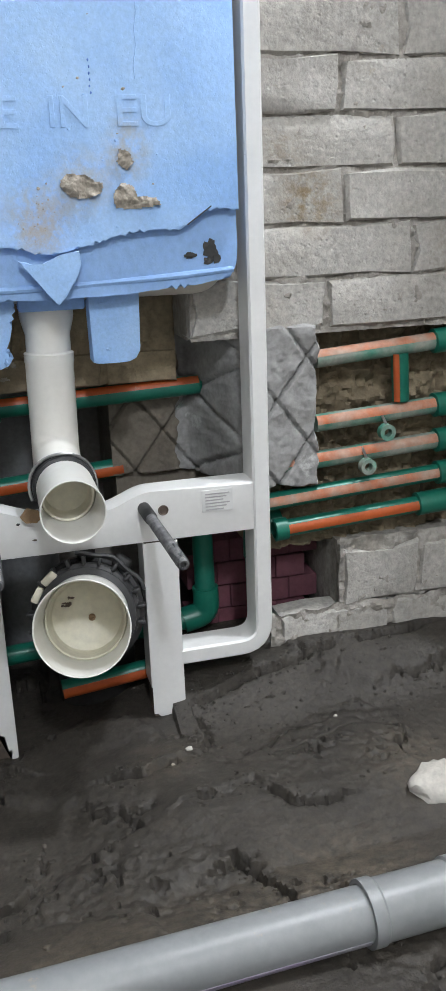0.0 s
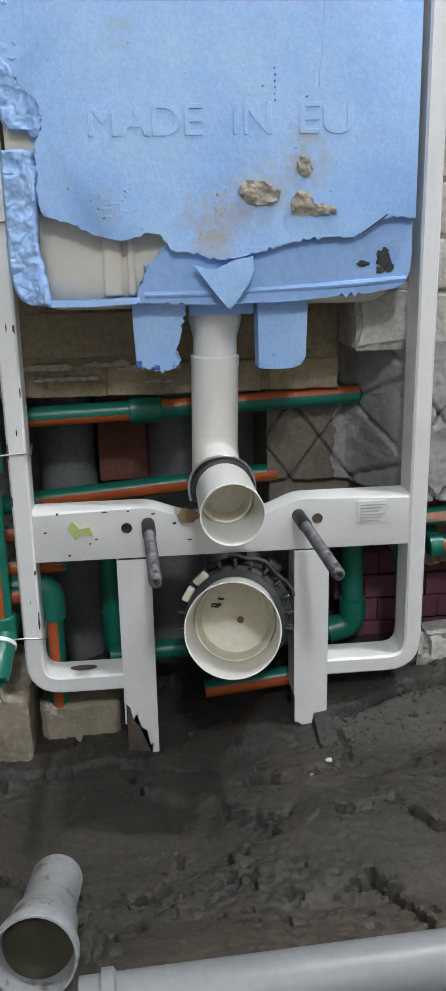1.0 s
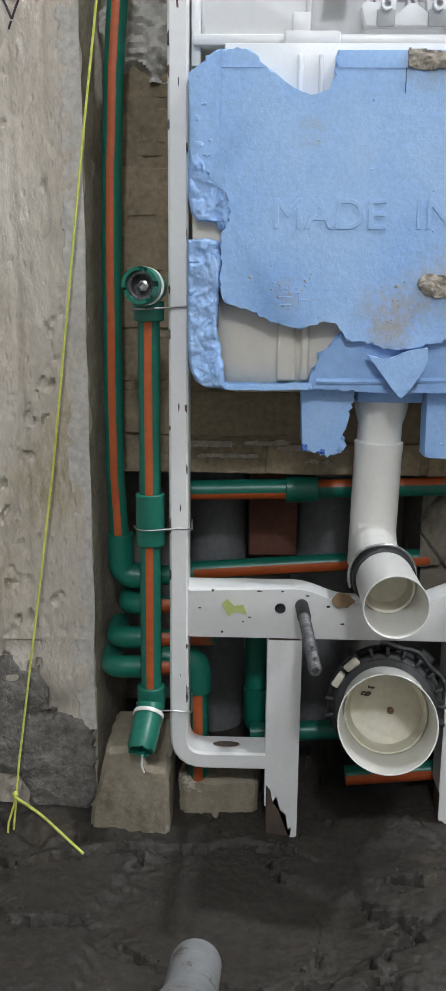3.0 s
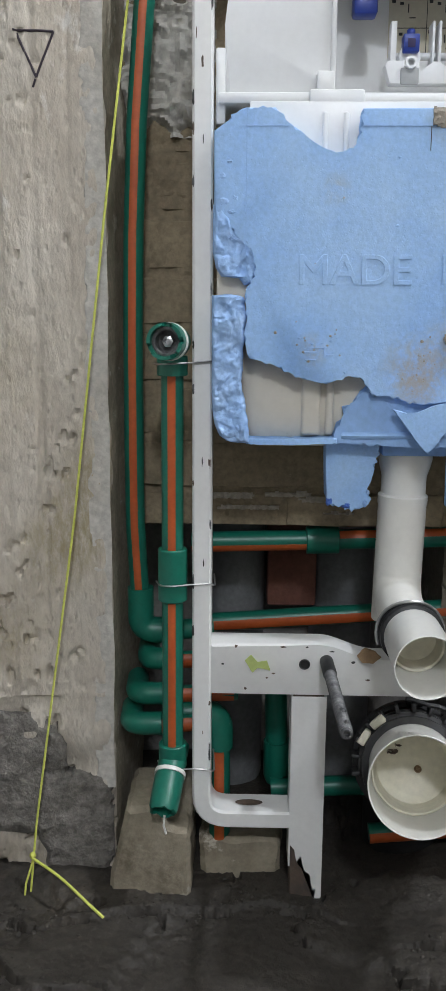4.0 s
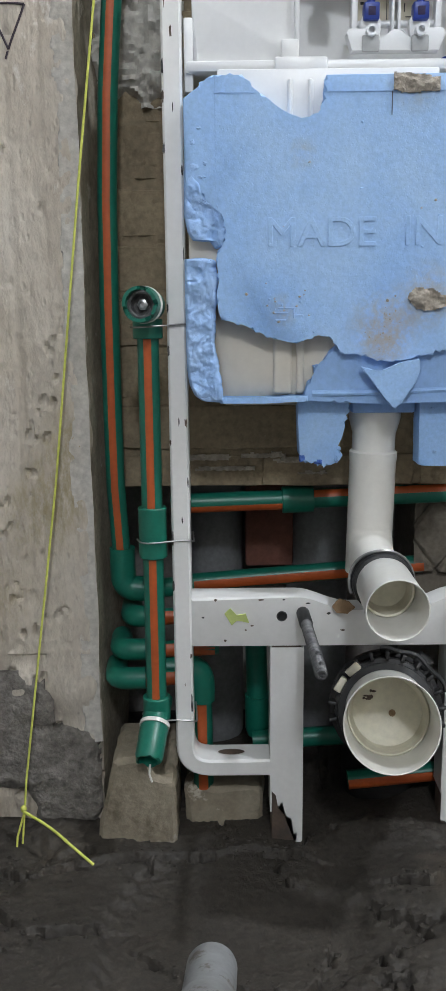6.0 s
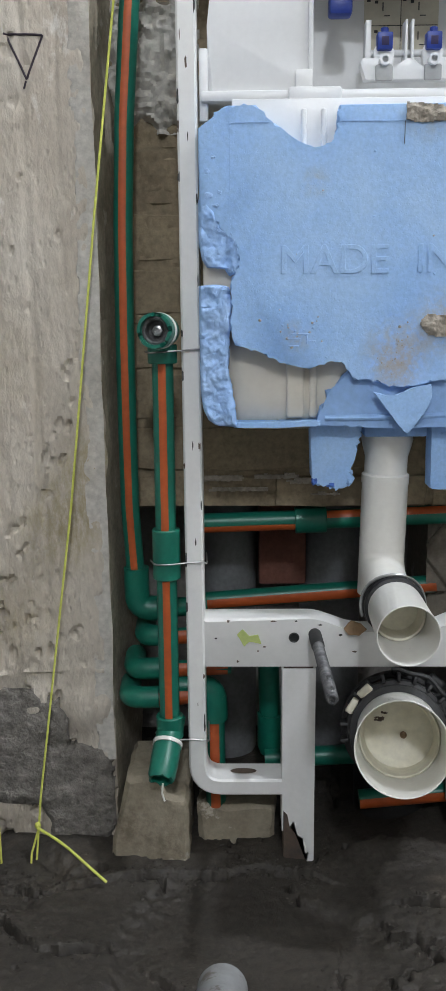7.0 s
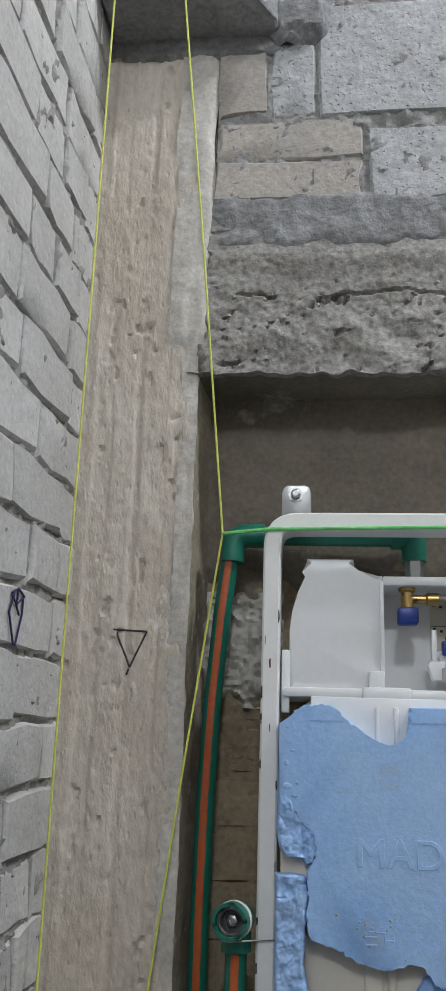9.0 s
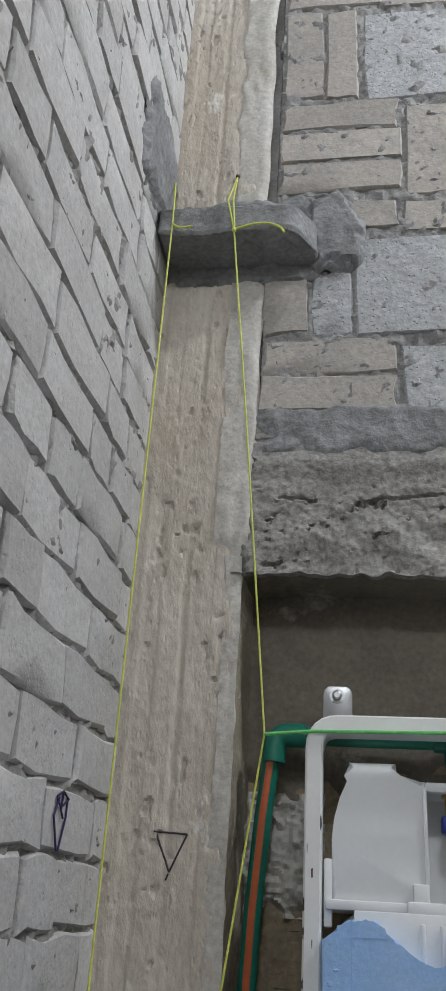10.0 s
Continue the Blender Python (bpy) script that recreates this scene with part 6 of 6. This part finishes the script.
part("loose_end", tube(rounded_path([(-0.126, -0.064, 1.894), (-0.095, -0.066, 1.902), (-0.072, -0.060, 1.908), (-0.052, -0.056, 1.902), (-0.045, -0.056, 1.890)], 0.012, 4), 0.0020, 8), "string", s)
part("knot", lump((-0.126, -0.064, 1.893), (0.004, 0.004, 0.005), 2, 0.3, 2), "string", s)
part("knot", lump((-0.200, 0.012, 0.022), (0.004, 0.004, 0.005), 3, 0.3, 2), "string", s)
part("nail_hole", lump((-0.144, 0.040, 2.114), (0.004, 0.004, 0.005), 5, 0.3, 2), "label_ink", s)
s = thing("plumb_string", "taut yellow string along the pale brick wall", "string", group="strings")
part("cord", tube([(-0.254, 0.020, 2.100), (-0.2305, -0.060, 1.958), (-0.2295, -0.061, 1.915), (-0.239, -0.030, 1.419), (-0.243, -0.020, 0.862), (-0.246, -0.005, -0.03)], 0.0014, 8), "string", s)
part("loose_end", tube(rounded_path([(-0.2295, -0.062, 1.915), (-0.215, -0.064, 1.902), (-0.195, -0.064, 1.906)], 0.01, 4), 0.0018, 8), "string", s)
s = thing("level_string", "bright green string stretched level across the frame", "string", group="strings")
part("cord", tube([(-0.055, 0.022, 1.110), (0.01, -0.004, 1.110), (1.0, -0.02, 1.122)], 0.0023, 8), "string_green", s)

# ---- marks ----
def stroke(points, width, axis, at):
    """A drawn line lying on a wall: axis y (points are x, z) or x (points are y, z)."""
    bm = bmesh.new()
    pts3 = [Vector((p, at, q)) if axis == "y" else Vector((at, p, q)) for p, q in points]
    return sweep(bm, pts3, circle(width, 6))


mark = thing("triangle_mark", "dark triangle drawn on the concrete column", "drawn mark")
for a, bq in (((-0.196, 0.986), (-0.152, 0.984)), ((-0.152, 0.984), (-0.172, 0.938)), ((-0.193, 0.984), (-0.172, 0.938)), ((-0.173, 0.936), (-0.176, 0.928))):
    line = [Vector((a[0] + (bq[0] - a[0]) * i / 14, 0, a[1] + (bq[1] - a[1]) * i / 14)) for i in range(15)]
    part("stroke", tube([Vector((q.x, column_front(q.x, q.z).y - 0.0004, q.z)) for q in line], 0.0013, 6), "dark_ink", mark)
mark = thing("ink_mark", "purple marker scribble on a pale brick", "drawn mark")
for line in ([(-0.178, 0.996), (-0.158, 1.004), (-0.136, 0.998)], [(-0.170, 0.996), (-0.182, 0.975), (-0.160, 0.942)], [(-0.140, 0.998), (-0.140, 0.978), (-0.154, 0.942)], [(-0.158, 1.002), (-0.160, 0.984), (-0.150, 0.976)], [(-0.178, 0.994), (-0.160, 0.986), (-0.142, 0.996)]):
    part("stroke", stroke(line, 0.0013, "x", LEFT + 0.0020), "ink", mark)

# ---- brick pieces ----
# pale stone bricks on the left wall
kinds = [brick_mesh("pale_brick", (0.196, 0.05, 0.0695), "left_brick", 10 + k, 0.0052, 0.0055) for k in range(6)]
halves = [brick_mesh("pale_half_brick", (0.108, 0.05, 0.0695), "left_brick", 20 + k, 0.0052, 0.0055) for k in range(4)]
wall_l = bpy.data.objects["wall_left"]
rng = random.Random(11)
for j in range(37):
    z = 0.0755 + 0.0755 * j
    y = 0.055 if j % 2 else 0.055 - 0.07
    if j % 2 == 0:
        lay(wall_l, rng.choice(halves), LEFT + rng.uniform(-0.003, 0.002), 0.020, z, 90, rng.uniform(-0.6, 0.6) - 2.6, (0.68, 1, rng.uniform(0.94, 1.03)))
    while y > -0.9:
        m = rng.choice(kinds if rng.random() < 0.72 else halves)
        ln = (0.196 if m in kinds else 0.108) * (k := rng.uniform(0.86, 1.08))
        lay(wall_l, m, LEFT + rng.uniform(-0.0035, 0.0025), y - ln / 2, z + 0.046 * (y - ln / 2), 90, rng.uniform(-0.8, 0.8) - 2.6, (k, 1, rng.uniform(0.94, 1.04)))
        y -= ln + rng.uniform(0.004, 0.011)

# whitewashed bricks right of the frame
kinds = [brick_mesh("whitewashed_brick", (0.220, 0.05, 0.0605), "white_brick", 30 + k, 0.0046, 0.005) for k in range(6)]
rng = random.Random(3)
for j in range(14):
    z = 0.5150 + 0.0634 * j
    shift = (0.600, 0.715, 0.622, 0.690, 0.613, 0.692)[j % 6]
    for i in (-1, 0, 1):
        x0, x1 = shift + 0.226 * i + 0.005, shift + 0.226 * (i + 1) - 0.005
        x0, x1 = max(x0, 0.425), min(x1, 0.93)
        if x1 - x0 > 0.03:
            lay(wall_right_brick, rng.choice(kinds), (x0 + x1) / 2, FACE + 0.010 + rng.uniform(-0.002, 0.002), z, rng.uniform(-0.4, 0.4), rng.uniform(-0.6, 0.6), ((x1 - x0) / 0.216, 1, 1))
low_wall = bpy.data.objects["wall_right_low"]
for x0, x1, z0, z1 in ((0.628, 0.735, 0.098, 0.172), (0.742, 0.93, 0.098, 0.172), (0.535, 0.690, 0.020, 0.086), (0.700, 0.93, 0.024, 0.088)):
    lay(low_wall, rng.choice(kinds), (x0 + x1) / 2, FACE + 0.012, (z0 + z1) / 2, 0, 0, ((x1 - x0) / 0.216, 1, (z1 - z0) / 0.056))

# damp brown bricks at the back of the recess
kinds = [brick_mesh("brown_brick", (0.205, 0.05, 0.060), "brown_brick", 40 + k, 0.002, 0.004) for k in range(5)]
rng = random.Random(7)
for j in range(14):
    z = 0.4285 + 0.0685 * j
    off = 0.105 if j % 2 else 0.0
    for i in range(-1, 3):
        x0, x1 = max(-0.10, -0.10 + off + 0.213 * i), min(0.42, -0.10 + off + 0.213 * (i + 1) - 0.008)
        if x1 - x0 > 0.02:
            low_ = j == 0       # cut short over the pipe
            lay(wall_niche, rng.choice(kinds), (x0 + x1) / 2, NICHE_BACK + rng.uniform(-0.003, 0.003), 0.438 if low_ else z, 0, rng.uniform(-0.4, 0.4), ((x1 - x0) / 0.205, 1, 0.70 if low_ else 1))

# blocks and bricks over the lintel
UPPER = ((-0.062, 2.311, 0.006, 2.552, "tan_brick"), (0.016, 2.306, 0.074, 2.546, "tan_brick"), (0.090, 2.298, 0.32, 2.532, "grey_block"),
         (-0.064, 2.226, 0.146, 2.289, "tan_brick"), (-0.063, 2.148, 0.147, 2.216, "tan_brick"), (-0.065, 2.074, 0.146, 2.138, "tan_brick"), (0.161, 2.056, 0.270, 2.275, "tan_brick"),
         (0.065, 1.985, 0.139, 2.043, "tan_brick"), (0.151, 1.972, 0.320, 2.038, "tan_brick"), (-0.083, 1.765, -0.014, 1.890, "tan_brick"), (-0.002, 1.762, 0.059, 1.890, "grey_block"),
         (0.072, 1.756, 0.320, 1.956, "grey_block"), (-0.082, 1.688, 0.128, 1.750, "tan_brick"), (-0.085, 1.618, 0.127, 1.679, "tan_brick"), (0.142, 1.614, 0.320, 1.732, "grey_block"),
         (-0.062, 2.565, 0.12, 2.625, "tan_brick"), (0.13, 2.555, 0.32, 2.620, "tan_brick"), (-0.062, 2.64, 0.06, 2.84, "grey_block"), (0.07, 2.635, 0.32, 2.84, "grey_block"))
for k, (x0, z0, x1, z1, mat) in enumerate(UPPER):
    me = brick_mesh("block", (x1 - x0 + 0.004, 0.05, z1 - z0 + 0.004), mat, 60 + k, 0.0046, 0.005)
    lay(wall_upper, me, (x0 + x1) / 2, FACE - (0.002 if k % 2 else 0.0), (z0 + z1) / 2)
